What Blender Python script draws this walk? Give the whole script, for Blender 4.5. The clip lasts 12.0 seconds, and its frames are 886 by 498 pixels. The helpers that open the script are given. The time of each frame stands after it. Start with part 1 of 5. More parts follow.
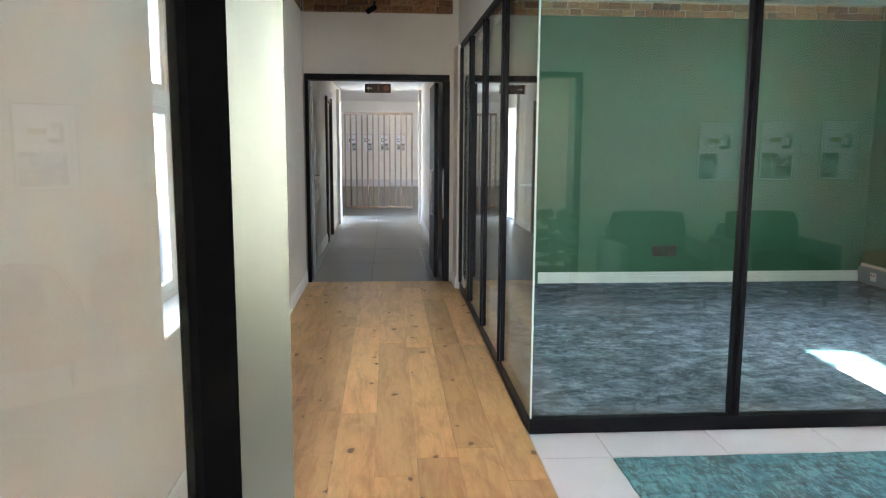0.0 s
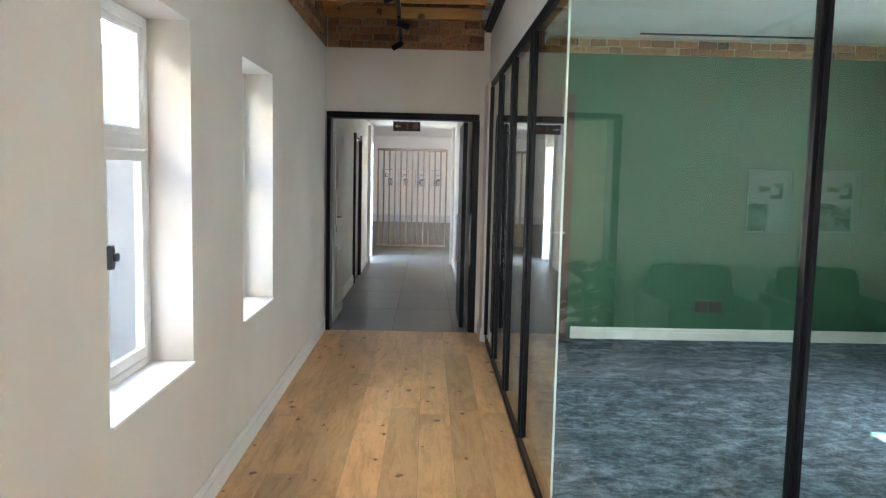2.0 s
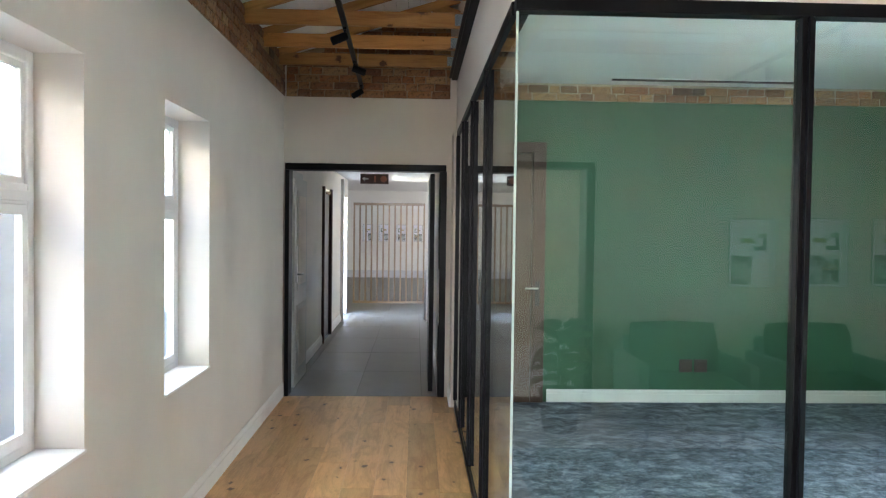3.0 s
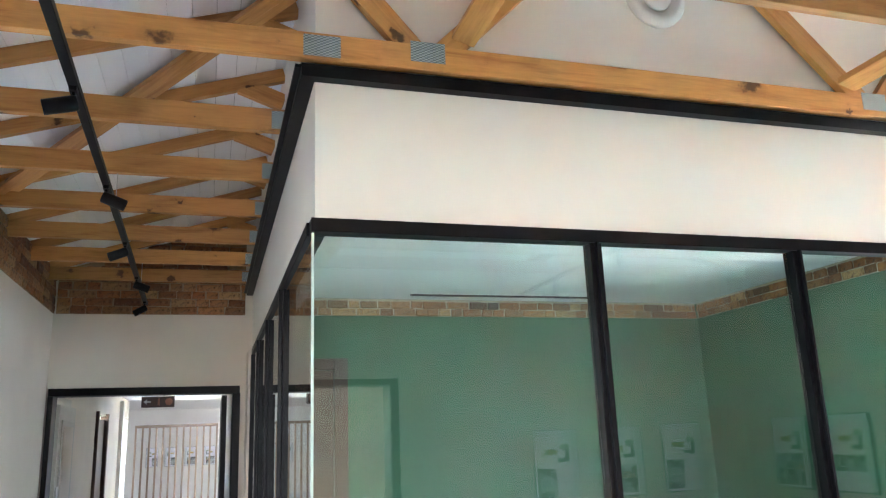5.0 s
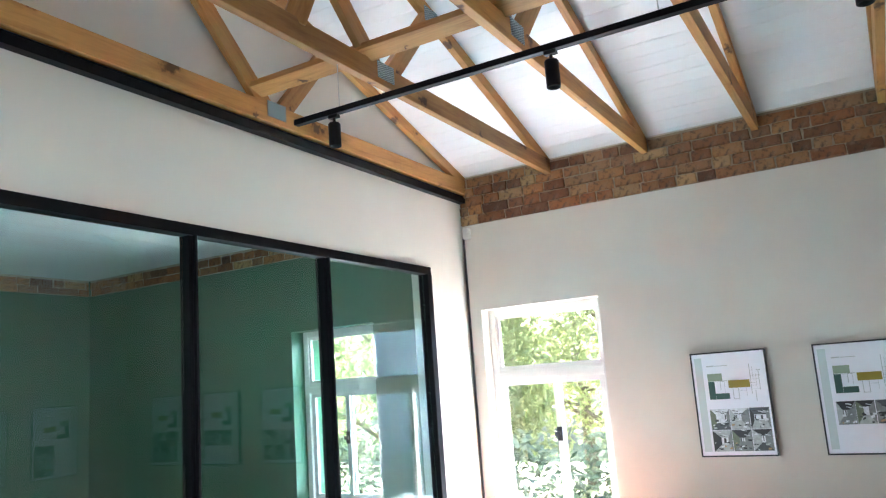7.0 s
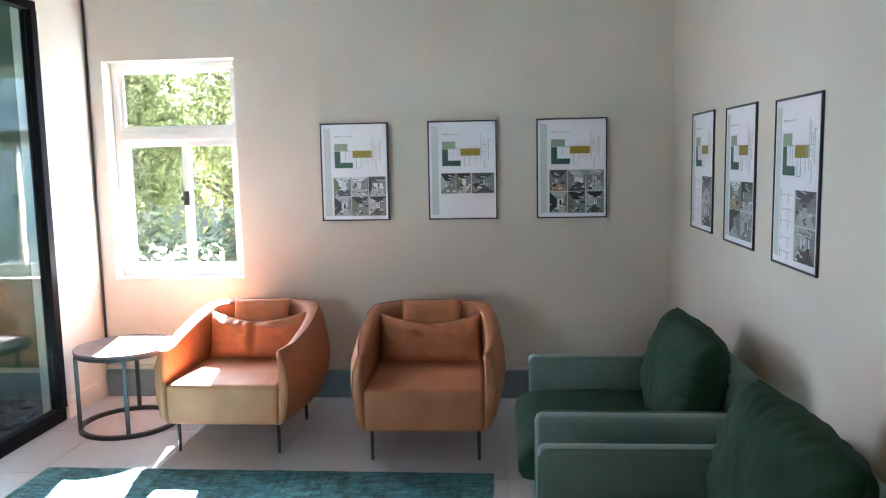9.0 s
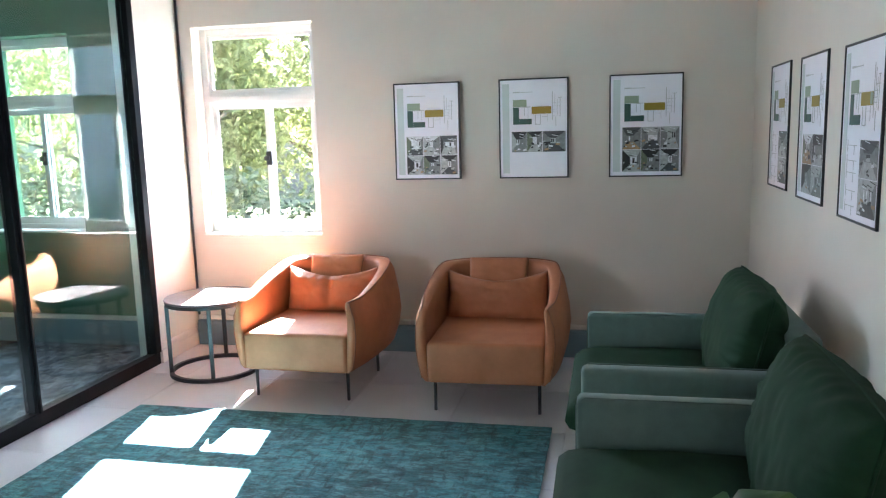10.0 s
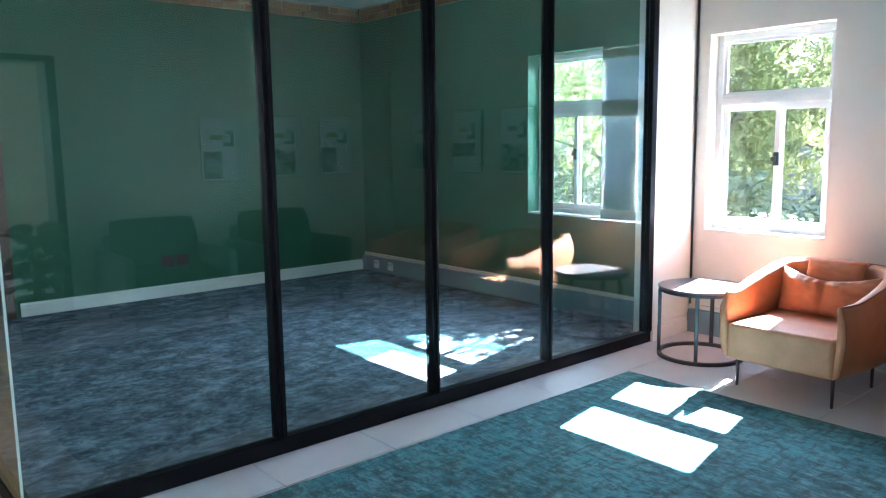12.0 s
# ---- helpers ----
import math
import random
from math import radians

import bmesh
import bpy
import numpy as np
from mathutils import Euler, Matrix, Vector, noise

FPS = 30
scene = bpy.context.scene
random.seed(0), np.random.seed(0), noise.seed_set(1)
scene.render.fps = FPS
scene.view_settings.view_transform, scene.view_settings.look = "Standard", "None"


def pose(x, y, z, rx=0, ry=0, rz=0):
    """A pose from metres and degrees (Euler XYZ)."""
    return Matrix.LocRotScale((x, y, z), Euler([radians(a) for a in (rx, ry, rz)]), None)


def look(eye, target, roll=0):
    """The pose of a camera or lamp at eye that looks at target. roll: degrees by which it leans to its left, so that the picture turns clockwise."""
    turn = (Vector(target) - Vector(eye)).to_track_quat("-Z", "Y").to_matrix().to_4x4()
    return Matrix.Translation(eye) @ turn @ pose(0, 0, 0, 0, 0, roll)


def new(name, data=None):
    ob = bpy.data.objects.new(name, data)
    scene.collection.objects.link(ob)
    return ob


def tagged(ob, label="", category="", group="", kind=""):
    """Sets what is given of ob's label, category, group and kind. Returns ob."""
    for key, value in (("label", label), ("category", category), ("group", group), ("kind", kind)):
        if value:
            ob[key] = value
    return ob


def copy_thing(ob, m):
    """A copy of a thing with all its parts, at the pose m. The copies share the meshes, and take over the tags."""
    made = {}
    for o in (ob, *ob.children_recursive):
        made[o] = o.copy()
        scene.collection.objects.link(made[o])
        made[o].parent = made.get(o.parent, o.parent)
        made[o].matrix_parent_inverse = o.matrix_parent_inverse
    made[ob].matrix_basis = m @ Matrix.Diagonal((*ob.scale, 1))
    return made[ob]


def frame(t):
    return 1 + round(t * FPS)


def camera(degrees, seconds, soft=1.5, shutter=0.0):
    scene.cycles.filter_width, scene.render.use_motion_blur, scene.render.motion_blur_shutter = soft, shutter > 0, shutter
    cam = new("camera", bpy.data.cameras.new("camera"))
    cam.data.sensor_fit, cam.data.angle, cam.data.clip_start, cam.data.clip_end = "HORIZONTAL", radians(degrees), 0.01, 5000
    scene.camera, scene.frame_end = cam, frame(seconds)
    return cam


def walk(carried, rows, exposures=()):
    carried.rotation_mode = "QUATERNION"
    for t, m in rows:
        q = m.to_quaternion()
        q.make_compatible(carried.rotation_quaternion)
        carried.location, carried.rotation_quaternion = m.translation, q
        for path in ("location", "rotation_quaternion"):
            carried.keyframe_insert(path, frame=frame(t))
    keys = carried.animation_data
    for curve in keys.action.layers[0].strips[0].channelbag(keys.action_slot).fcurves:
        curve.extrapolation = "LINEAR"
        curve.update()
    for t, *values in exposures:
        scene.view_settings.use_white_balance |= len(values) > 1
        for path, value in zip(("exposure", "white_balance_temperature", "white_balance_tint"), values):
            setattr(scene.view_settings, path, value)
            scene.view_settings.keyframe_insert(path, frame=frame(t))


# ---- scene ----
cam = camera(60.5, 12.0, soft=1.2)
PATH = [
    (0, (0.128, 0.051, 1.462), (0.272, 2.025, 1.177), 0.3),
    (0.5, (0.148, 0.116, 1.468), (0.246, 2.085, 1.131), -0.6),
    (1, (0.164, 0.283, 1.476), (0.221, 2.257, 1.159), -0.1),
    (1.5, (0.189, 0.394, 1.536), (0.255, 2.375, 1.265), 0.8),
    (2, (0.283, 0.529, 1.553), (0.324, 2.518, 1.352), 1.3),
    (2.5, (0.403, 0.772, 1.536), (0.441, 2.767, 1.394), 1.1),
    (4.5, (0.556, 1.148, 1.621), (0.967, 3.074, 1.971), -1.6),
    (5, (0.531, 1.184, 1.636), (1.101, 3.041, 2.113), -2.2),
    (5.5, (0.558, 1.221, 1.634), (1.348, 2.981, 2.159), -2.6),
    (6, (0.536, 1.235, 1.619), (1.669, 2.801, 2.135), -3.8),
    (6.5, (0.555, 1.227, 1.624), (2.019, 2.512, 2.076), -4.4),
    (7, (0.583, 1.193, 1.624), (2.297, 2.163, 1.972), -4.2),
    (7.5, (0.623, 1.196, 1.62), (2.493, 1.89, 1.761), -3.4),
    (7.7, (0.622, 1.188, 1.613), (2.53, 1.786, 1.665), -3.2),
    (9.3, (0.647, 1.052, 1.442), (2.627, 1.191, 1.195), -1.1),
    (9.5, (0.643, 1.014, 1.437), (2.618, 1.178, 1.17), -1.6),
    (10, (0.614, 0.902, 1.407), (2.542, 1.329, 1.096), -1.6),
    (10.5, (0.558, 0.801, 1.403), (2.388, 1.534, 1.066), -2.0),
    (11, (0.41, 0.727, 1.415), (2.085, 1.769, 1.087), -2.0),
    (11.5, (0.33, 0.697, 1.4), (1.793, 2.03, 1.114), -1.9),
    (12, (0.308, 0.683, 1.385), (1.597, 2.187, 1.109), -0.8),
]
walk(cam, [(t, look(eye, target, roll)) for t, eye, target, roll in PATH],
     exposures=[(0.0, 7.05, 6100, 16), (1.5, 7.0, 6100, 16), (2.7, 7.0, 6100, 17), (4.4, 7.4, 5900, 16), (5.2, 7.35, 5850, 16), (6.0, 7.0, 5650, 14), (7.5, 6.35, 5400, 12), (9.5, 6.3, 5600, 13), (10.5, 6.35, 5450, 13), (12.0, 6.1, 5000, 10)])

# ---- world and light ----
# sunlight travels along (-1, -0.21, -0.86)
SUN_DIR = Vector((1.0, 0.21, 0.86)).normalized()
world = bpy.data.worlds.new("world")
scene.world = world
world.use_nodes = True
wn = world.node_tree.nodes
sky = wn.new("ShaderNodeTexSky")
sky.sky_type = 'NISHITA'
sky.sun_disc = False
sky.sun_elevation = math.asin(SUN_DIR.z)
sky.sun_rotation = math.atan2(SUN_DIR.x, SUN_DIR.y)
wn["Background"].inputs["Strength"].default_value = 0.05
world.node_tree.links.new(sky.outputs["Color"], wn["Background"].inputs["Color"])

sun = new("sun", bpy.data.lights.new("sun", 'SUN'))
sun.data.energy = 5.0
sun.data.angle = radians(0.53)
sun.data.color = (1.0, 0.93, 0.82)
sun.matrix_world = look((20, 4, 17), (20 - SUN_DIR.x, 4 - SUN_DIR.y, 17 - SUN_DIR.z))


def area_light(name, loc, target, w, h, power, color, spread=180):
    """An area lamp: daylight standing in a window's opening, or an added fill."""
    d = bpy.data.lights.new(name, 'AREA')
    d.shape, d.size, d.size_y = 'RECTANGLE', w, h
    d.energy, d.color = power, color
    ob = new(name, d)
    d.spread = radians(spread)
    ob.matrix_world = look(loc, target)
    return ob


# The upturned lamps at the sills stand in for light off the ground outside.
area_light("sky_light_lounge", (5.425, 3.14, 0.80), (4.75, 2.85, 1.6), 0.7, 0.1, 0.17, (0.97, 0.98, 1.0), 130)
area_light("sky_light_lounge", (5.42, 3.14, 1.45), (2.6, 0.2, 0.25), 0.66, 1.2, 0.34, (0.98, 0.98, 1.0), 105)
area_light("sky_light_meeting", (5.42, 4.765, 1.45), (2.2, 5.7, 0.0), 0.66, 1.2, 0.46, (0.93, 0.98, 1.0), 110)
area_light("sky_light_meeting", (5.425, 4.765, 0.83), (4.825, 4.765, 1.63), 0.7, 0.1, 0.26, (0.93, 0.98, 1.0), 140)
for wy in (3.315, 5.01):
    area_light("sky_light_west", (-0.99, wy, 1.43), (0.4, wy, 0.3), 0.7, 1.3, 0.042, (0.62, 0.8, 1.0), 150)
    area_light("sky_light_west", (-0.98, wy, 0.78), (-0.2, wy, 1.8), 0.7, 0.1, 0.065, (0.75, 0.88, 1.0))
# Added narrow warm fill lamp that brightens the east wall and its posters.
area_light("east_wall_fill", (-0.97, 3.315, 1.2), (5.2, 1.5, 1.45), 0.7, 0.9, 0.085, (1.0, 0.95, 0.88), 60)
# Added fill lamp at an invented vestibule opening, brightens the floors near the doorway.
area_light("vestibule_fill", (-0.55, -3.6, 1.55), (1.6, 2.0, 0.0), 0.65, 1.3, 2.0, (1.0, 0.96, 0.9))
# Added fill lamp inside the hall; the hall wall beside it has no window.
area_light("hall_fill", (3.6, 20.5, 1.5), (0, 20.5, 1.2), 4.0, 1.6, 0.85, (1.0, 0.97, 0.92))

area_light("sky_light_side_door", (-0.86, 13.95, 1.05), (3, 13.95, 0.8), 0.9, 1.9, 0.13, (1.0, 0.96, 0.9))


# ---- materials ----
def nodes_of(name):
    m = bpy.data.materials.new(name)
    m.use_nodes = True
    nt = m.node_tree
    return m, nt.nodes, nt.links, nt.nodes["Principled BSDF"]


def mapped(N, L, scale=(1, 1, 1), kind="Object"):
    tc = N.new("ShaderNodeTexCoord")
    mp = N.new("ShaderNodeMapping")
    mp.inputs["Scale"].default_value = scale
    L.new(tc.outputs[kind], mp.inputs["Vector"])
    return mp.outputs["Vector"]


def noise_tex(N, L, vec, scale, detail=4, rough=0.55, distort=0.0):
    n = N.new("ShaderNodeTexNoise")
    n.inputs["Scale"].default_value = scale
    n.inputs["Detail"].default_value = detail
    n.inputs["Roughness"].default_value = rough
    n.inputs["Distortion"].default_value = distort
    L.new(vec, n.inputs["Vector"])
    return n.outputs["Fac"]


def ramp(N, L, fac, stops):
    r = N.new("ShaderNodeValToRGB")
    els = r.color_ramp.elements
    while len(els) < len(stops):
        els.new(0.5)
    for e, (p, c) in zip(els, stops):
        e.position = p
        e.color = (*c, 1)
    L.new(fac, r.inputs["Fac"])
    return r.outputs["Color"]


def mixc(N, L, fac, a, b, mode='MIX'):
    m = N.new("ShaderNodeMix")
    m.data_type = 'RGBA'
    m.blend_type = mode
    if isinstance(fac, (int, float)):
        m.inputs[0].default_value = fac
    else:
        L.new(fac, m.inputs[0])
    for i, v in ((6, a), (7, b)):
        if isinstance(v, tuple):
            m.inputs[i].default_value = (*v, 1)
        else:
            L.new(v, m.inputs[i])
    return m.outputs[2]


def bump(N, L, P, height, strength, dist=0.01):
    b = N.new("ShaderNodeBump")
    b.inputs["Strength"].default_value = strength
    b.inputs["Distance"].default_value = dist
    L.new(height, b.inputs["Height"])
    L.new(b.outputs["Normal"], P.inputs["Normal"])


def scaled(c, k):
    return tuple(min(1.0, v * k) for v in c)


def paint(name, col, rough=0.55, vary=0.06, grain=220, relief=0.12):
    """Rolled wall paint: broad patchiness and a fine roller texture."""
    m, N, L, P = nodes_of(name)
    v = mapped(N, L)
    big = noise_tex(N, L, v, 1.3, 3)
    c = ramp(N, L, big, [(0.3, scaled(col, 1 - vary)), (0.7, scaled(col, 1 + vary))])
    L.new(c, P.inputs["Base Color"])
    P.inputs["Roughness"].default_value = rough
    fine = noise_tex(N, L, v, grain, 3)
    bump(N, L, P, fine, relief, 0.003)
    return m


def solid(name, col, rough=0.5, metal=0.0, vary=0.1, scale=8, relief=0.0, grain=150, sheen=0.0):
    m, N, L, P = nodes_of(name)
    v = mapped(N, L)
    n = noise_tex(N, L, v, scale, 4)
    L.new(ramp(N, L, n, [(0.3, scaled(col, 1 - vary)), (0.7, scaled(col, 1 + vary))]), P.inputs["Base Color"])
    P.inputs["Roughness"].default_value = rough
    P.inputs["Metallic"].default_value = metal
    if sheen:
        P.inputs["Sheen Weight"].default_value = sheen
        P.inputs["Sheen Roughness"].default_value = 0.4
    if relief:
        bump(N, L, P, noise_tex(N, L, v, grain, 3), relief, 0.004)
    return m


def wood(name, light, dark, along=(1, 1, 1), rough=0.5, knots=True, knot_col=(0.06, 0.025, 0.01), per_piece=0.25, knot_scale=2.3, knot_size=0.085, flat='3D', patchy=0.0):
    """Sawn or sanded timber: stretched grain, a few knots, and a tone for each piece."""
    m, N, L, P = nodes_of(name)
    oi = N.new("ShaderNodeObjectInfo")
    tc = N.new("ShaderNodeTexCoord")
    off = N.new("ShaderNodeVectorMath")
    off.operation = 'MULTIPLY_ADD'
    comb = N.new("ShaderNodeCombineXYZ")
    for k in range(3):
        L.new(oi.outputs["Random"], comb.inputs[k])
    L.new(comb.outputs[0], off.inputs[0])
    off.inputs[1].default_value = (37.0, 61.0, 23.0)
    L.new(tc.outputs["Object"], off.inputs[2])
    mp = N.new("ShaderNodeMapping")
    mp.inputs["Scale"].default_value = along
    L.new(off.outputs[0], mp.inputs["Vector"])
    grain = noise_tex(N, L, mp.outputs[0], 9.0, 6, 0.6, 0.6)
    fine = noise_tex(N, L, mp.outputs[0], 46.0, 3, 0.6)
    c = ramp(N, L, grain, [(0.28, dark), (0.5, scaled(light, 0.93)), (0.75, light)])
    c = mixc(N, L, 0.22, c, ramp(N, L, fine, [(0.3, scaled(dark, 0.9)), (0.7, scaled(light, 1.08))]))
    if patchy:
        mpp = N.new("ShaderNodeMapping")
        mpp.inputs["Scale"].default_value = tuple(0.4 + 0.6 * a for a in along)
        L.new(off.outputs[0], mpp.inputs["Vector"])
        pt = noise_tex(N, L, mpp.outputs[0], 3.4, 7, 0.72, 0.8)
        c = mixc(N, L, ramp(N, L, pt, [(0.47, (0, 0, 0)), (0.62, (patchy, patchy, patchy))]), c, scaled(dark, 0.75))
    tone = N.new("ShaderNodeMapRange")
    tone.inputs["To Min"].default_value = 1 - per_piece
    tone.inputs["To Max"].default_value = 1 + per_piece * 0.4
    L.new(oi.outputs["Random"], tone.inputs["Value"])
    grey = N.new("ShaderNodeCombineColor")
    for k in range(3):
        L.new(tone.outputs[0], grey.inputs[k])
    c = mixc(N, L, 1.0, c, grey.outputs[0], 'MULTIPLY')
    if knots:
        mk = N.new("ShaderNodeMapping")
        mk.inputs["Scale"].default_value = tuple(0.55 + 0.45 * min(1.0, a) for a in along)
        L.new(off.outputs[0], mk.inputs["Vector"])
        vo = N.new("ShaderNodeTexVoronoi")
        vo.voronoi_dimensions = flat
        vo.inputs["Scale"].default_value = knot_scale
        wob = N.new("ShaderNodeVectorMath")
        wob.operation = 'MULTIPLY_ADD'
        wn2 = N.new("ShaderNodeTexNoise")
        wn2.inputs["Scale"].default_value = 26.0
        wn2.inputs["Detail"].default_value = 4
        L.new(off.outputs[0], wn2.inputs["Vector"])
        L.new(wn2.outputs["Color"], wob.inputs[0])
        wob.inputs[1].default_value = (1.0 * knot_size / knot_scale,) * 3
        L.new(mk.outputs[0], wob.inputs[2])
        L.new(wob.outputs[0], vo.inputs["Vector"])
        some = N.new("ShaderNodeSeparateColor")
        L.new(vo.outputs["Color"], some.inputs[0])
        size = N.new("ShaderNodeMapRange")
        size.inputs["From Min"].default_value = 0.35
        size.inputs["To Min"].default_value = 0.002
        size.inputs["To Max"].default_value = knot_size
        L.new(some.outputs[0], size.inputs["Value"])
        rel = N.new("ShaderNodeMath")
        rel.operation = 'DIVIDE'
        L.new(vo.outputs["Distance"], rel.inputs[0])
        L.new(size.outputs[0], rel.inputs[1])
        halo = ramp(N, L, rel.outputs[0], [(0.0, (0.45, 0.45, 0.45)), (1.0, (0, 0, 0))])
        c = mixc(N, L, halo, c, scaled(dark, 0.7))
        kf = ramp(N, L, rel.outputs[0], [(0.0, (0.95, 0.95, 0.95)), (0.3, (0.85, 0.85, 0.85)), (0.5, (0, 0, 0))])
        c = mixc(N, L, kf, c, knot_col)
    L.new(c, P.inputs["Base Color"])
    P.inputs["Roughness"].default_value = rough
    bump(N, L, P, fine, 0.12, 0.003)
    return m


def glass_mat(name, tint, base=0.05):
    """Clear pane: transparent, with gloss that rises towards grazing view."""
    m, N, L, P = nodes_of(name)
    N.remove(P)
    tr = N.new("ShaderNodeBsdfTransparent")
    tr.inputs[0].default_value = (*tint, 1)
    gl = N.new("ShaderNodeBsdfGlossy")
    gl.inputs["Roughness"].default_value = 0.0
    gl.inputs["Color"].default_value = (0.97, 1.0, 0.98, 1)
    lw = N.new("ShaderNodeLayerWeight")
    lw.inputs["Blend"].default_value = 0.5
    pw = N.new("ShaderNodeMath")
    pw.operation = 'POWER'
    pw.inputs[1].default_value = 5
    L.new(lw.outputs["Facing"], pw.inputs[0])
    ma = N.new("ShaderNodeMath")
    ma.operation = 'MULTIPLY_ADD'
    ma.inputs[1].default_value = 0.95 - base
    ma.inputs[2].default_value = base
    L.new(pw.outputs[0], ma.inputs[0])
    mx = N.new("ShaderNodeMixShader")
    L.new(ma.outputs[0], mx.inputs[0])
    L.new(tr.outputs[0], mx.inputs[1])
    L.new(gl.outputs[0], mx.inputs[2])
    L.new(mx.outputs[0], N["Material Output"].inputs["Surface"])
    return m


M = {}
M["wall"] = paint("wall_paint", (0.7, 0.645, 0.565))
M["white"] = paint("white_paint", (0.8, 0.78, 0.74), 0.5, 0.03)
M["bulk"] = paint("bulkhead_paint", (0.8, 0.77, 0.7), 0.55, 0.04)
M["green"] = paint("green_paint", (0.031, 0.110, 0.054), 0.5, 0.08)
M["ceil"] = paint("ceiling_paint", (0.82, 0.82, 0.8), 0.6, 0.02)
M["skirt"] = solid("skirting_enamel", (0.78, 0.76, 0.71), 0.35, vary=0.04)
M["black"] = solid("black_aluminium", (0.006, 0.006, 0.007), 0.42, 0.0, 0.2, 5)
M["black"].node_tree.nodes["Principled BSDF"].inputs["Specular IOR Level"].default_value = 0.13
M["gasket"] = solid("matte_black_gasket", (0.002, 0.002, 0.002), 0.9)
M["gasket"].node_tree.nodes["Principled BSDF"].inputs["Specular IOR Level"].default_value = 0.0
M["edge_alu"] = solid("brushed_aluminium", (0.13, 0.138, 0.115), 0.33, 1.0, 0.06, 3)
M["glass"] = glass_mat("partition_glass", (0.88, 0.96, 0.93), 0.055)
M["pane"] = glass_mat("window_glass", (0.68, 0.695, 0.69), 0.04)
M["clear"] = glass_mat("door_glass", (0.94, 0.95, 0.94), 0.05)
M["glass_edge"] = solid("polished_glass_edge", (0.55, 0.68, 0.62), 0.12, vary=0.05)
M["winframe"] = solid("white_window_aluminium", (0.72, 0.71, 0.68), 0.35, vary=0.04)
M["dark"] = solid("dark_plastic", (0.02, 0.021, 0.024), 0.45)
M["steel"] = solid("brushed_steel", (0.6, 0.6, 0.6), 0.28, 1.0, 0.08)
def nail_plate_mat():
    """Galvanised plate stamped with rows of teeth."""
    m, N, L, P = nodes_of("toothed_nail_plate")
    v = mapped(N, L, (1.0, 1.0, 2.0))
    ch = N.new("ShaderNodeTexChecker")
    ch.inputs["Scale"].default_value = 95
    L.new(v, ch.inputs["Vector"])
    n = noise_tex(N, L, v, 40, 4)
    c = ramp(N, L, n, [(0.3, (0.36, 0.45, 0.48)), (0.7, (0.55, 0.64, 0.66))])
    c = mixc(N, L, ch.outputs["Fac"], c, (0.14, 0.19, 0.21))
    L.new(c, P.inputs["Base Color"])
    P.inputs["Metallic"].default_value = 0.5
    P.inputs["Roughness"].default_value = 0.45
    bump(N, L, P, ch.outputs["Fac"], 0.6, 0.003)
    return m


M["galv"] = nail_plate_mat()
M["trunk"] = solid("blue_grey_trunking", (0.2, 0.27, 0.3), 0.45, vary=0.06)
M["socket"] = solid("socket_plate", (0.075, 0.05, 0.042), 0.35, vary=0.05)
M["socket_w"] = solid("pale_socket_plate", (0.7, 0.7, 0.7), 0.35, vary=0.03)
M["red"] = solid("red_switch", (0.6, 0.03, 0.03), 0.4)
M["pine_x"] = wood("pine_along_x", (0.6, 0.3, 0.085), (0.33, 0.125, 0.028), (0.22, 2.6, 2.6), 0.55, True, (0.06, 0.02, 0.006), 0.3, 8.0, 0.62)
M["oak"] = wood("oiled_oak_boards", (0.8, 0.47, 0.2), (0.53, 0.265, 0.1), (2.6, 0.24, 1), 0.4, True, (0.11, 0.048, 0.019), 0.3, 4.6, 0.21, '2D', 0.5)
M["slat"] = wood("slat_timber", (0.42, 0.3, 0.2), (0.3, 0.2, 0.12), (1, 1, 0.1), 0.5, False)
M["door_brown"] = wood("brown_stained_door", (0.09, 0.045, 0.03), (0.05, 0.024, 0.016), (1, 1, 0.1), 0.4, False)
M["door_grey"] = solid("grey_green_door_enamel", (0.5, 0.5, 0.45), 0.4, vary=0.04)
M["paper"] = solid("poster_paper", (0.9, 0.9, 0.97), 0.35, vary=0.02)
M["tint_strip"] = solid("pale_green_print", (0.62, 0.68, 0.68), 0.4, vary=0.02)
M["p_sage"] = solid("sage_print", (0.3, 0.37, 0.27), 0.4, vary=0.05)
M["p_dkgreen"] = solid("dark_green_print", (0.03, 0.09, 0.07), 0.4, vary=0.08)
M["p_gold"] = solid("ochre_print", (0.33, 0.24, 0.01), 0.4, vary=0.08)
M["p_line"] = solid("grey_line_print", (0.48, 0.48, 0.49), 0.4)
M["p_faint"] = solid("faint_line_print", (0.6, 0.6, 0.62), 0.4)
M["table"] = solid("black_table_steel", (0.02, 0.022, 0.026), 0.38, vary=0.15)
M["tabletop"] = solid("dark_tabletop", (0.14, 0.12, 0.125), 0.3, vary=0.2, scale=14)
M["soil"] = solid("potting_soil", (0.03, 0.02, 0.014), 0.9, relief=0.8, grain=60)
M["pot"] = solid("dark_planter", (0.05, 0.055, 0.055), 0.5, vary=0.15, relief=0.1)
M["sign"] = solid("dark_sign", (0.07, 0.03, 0.025), 0.4)
M["sign_dim"] = solid("dim_sign_mark", (0.28, 0.1, 0.06), 0.4)
M["sign_white"] = solid("sign_white_mark", (0.7, 0.7, 0.68), 0.4)


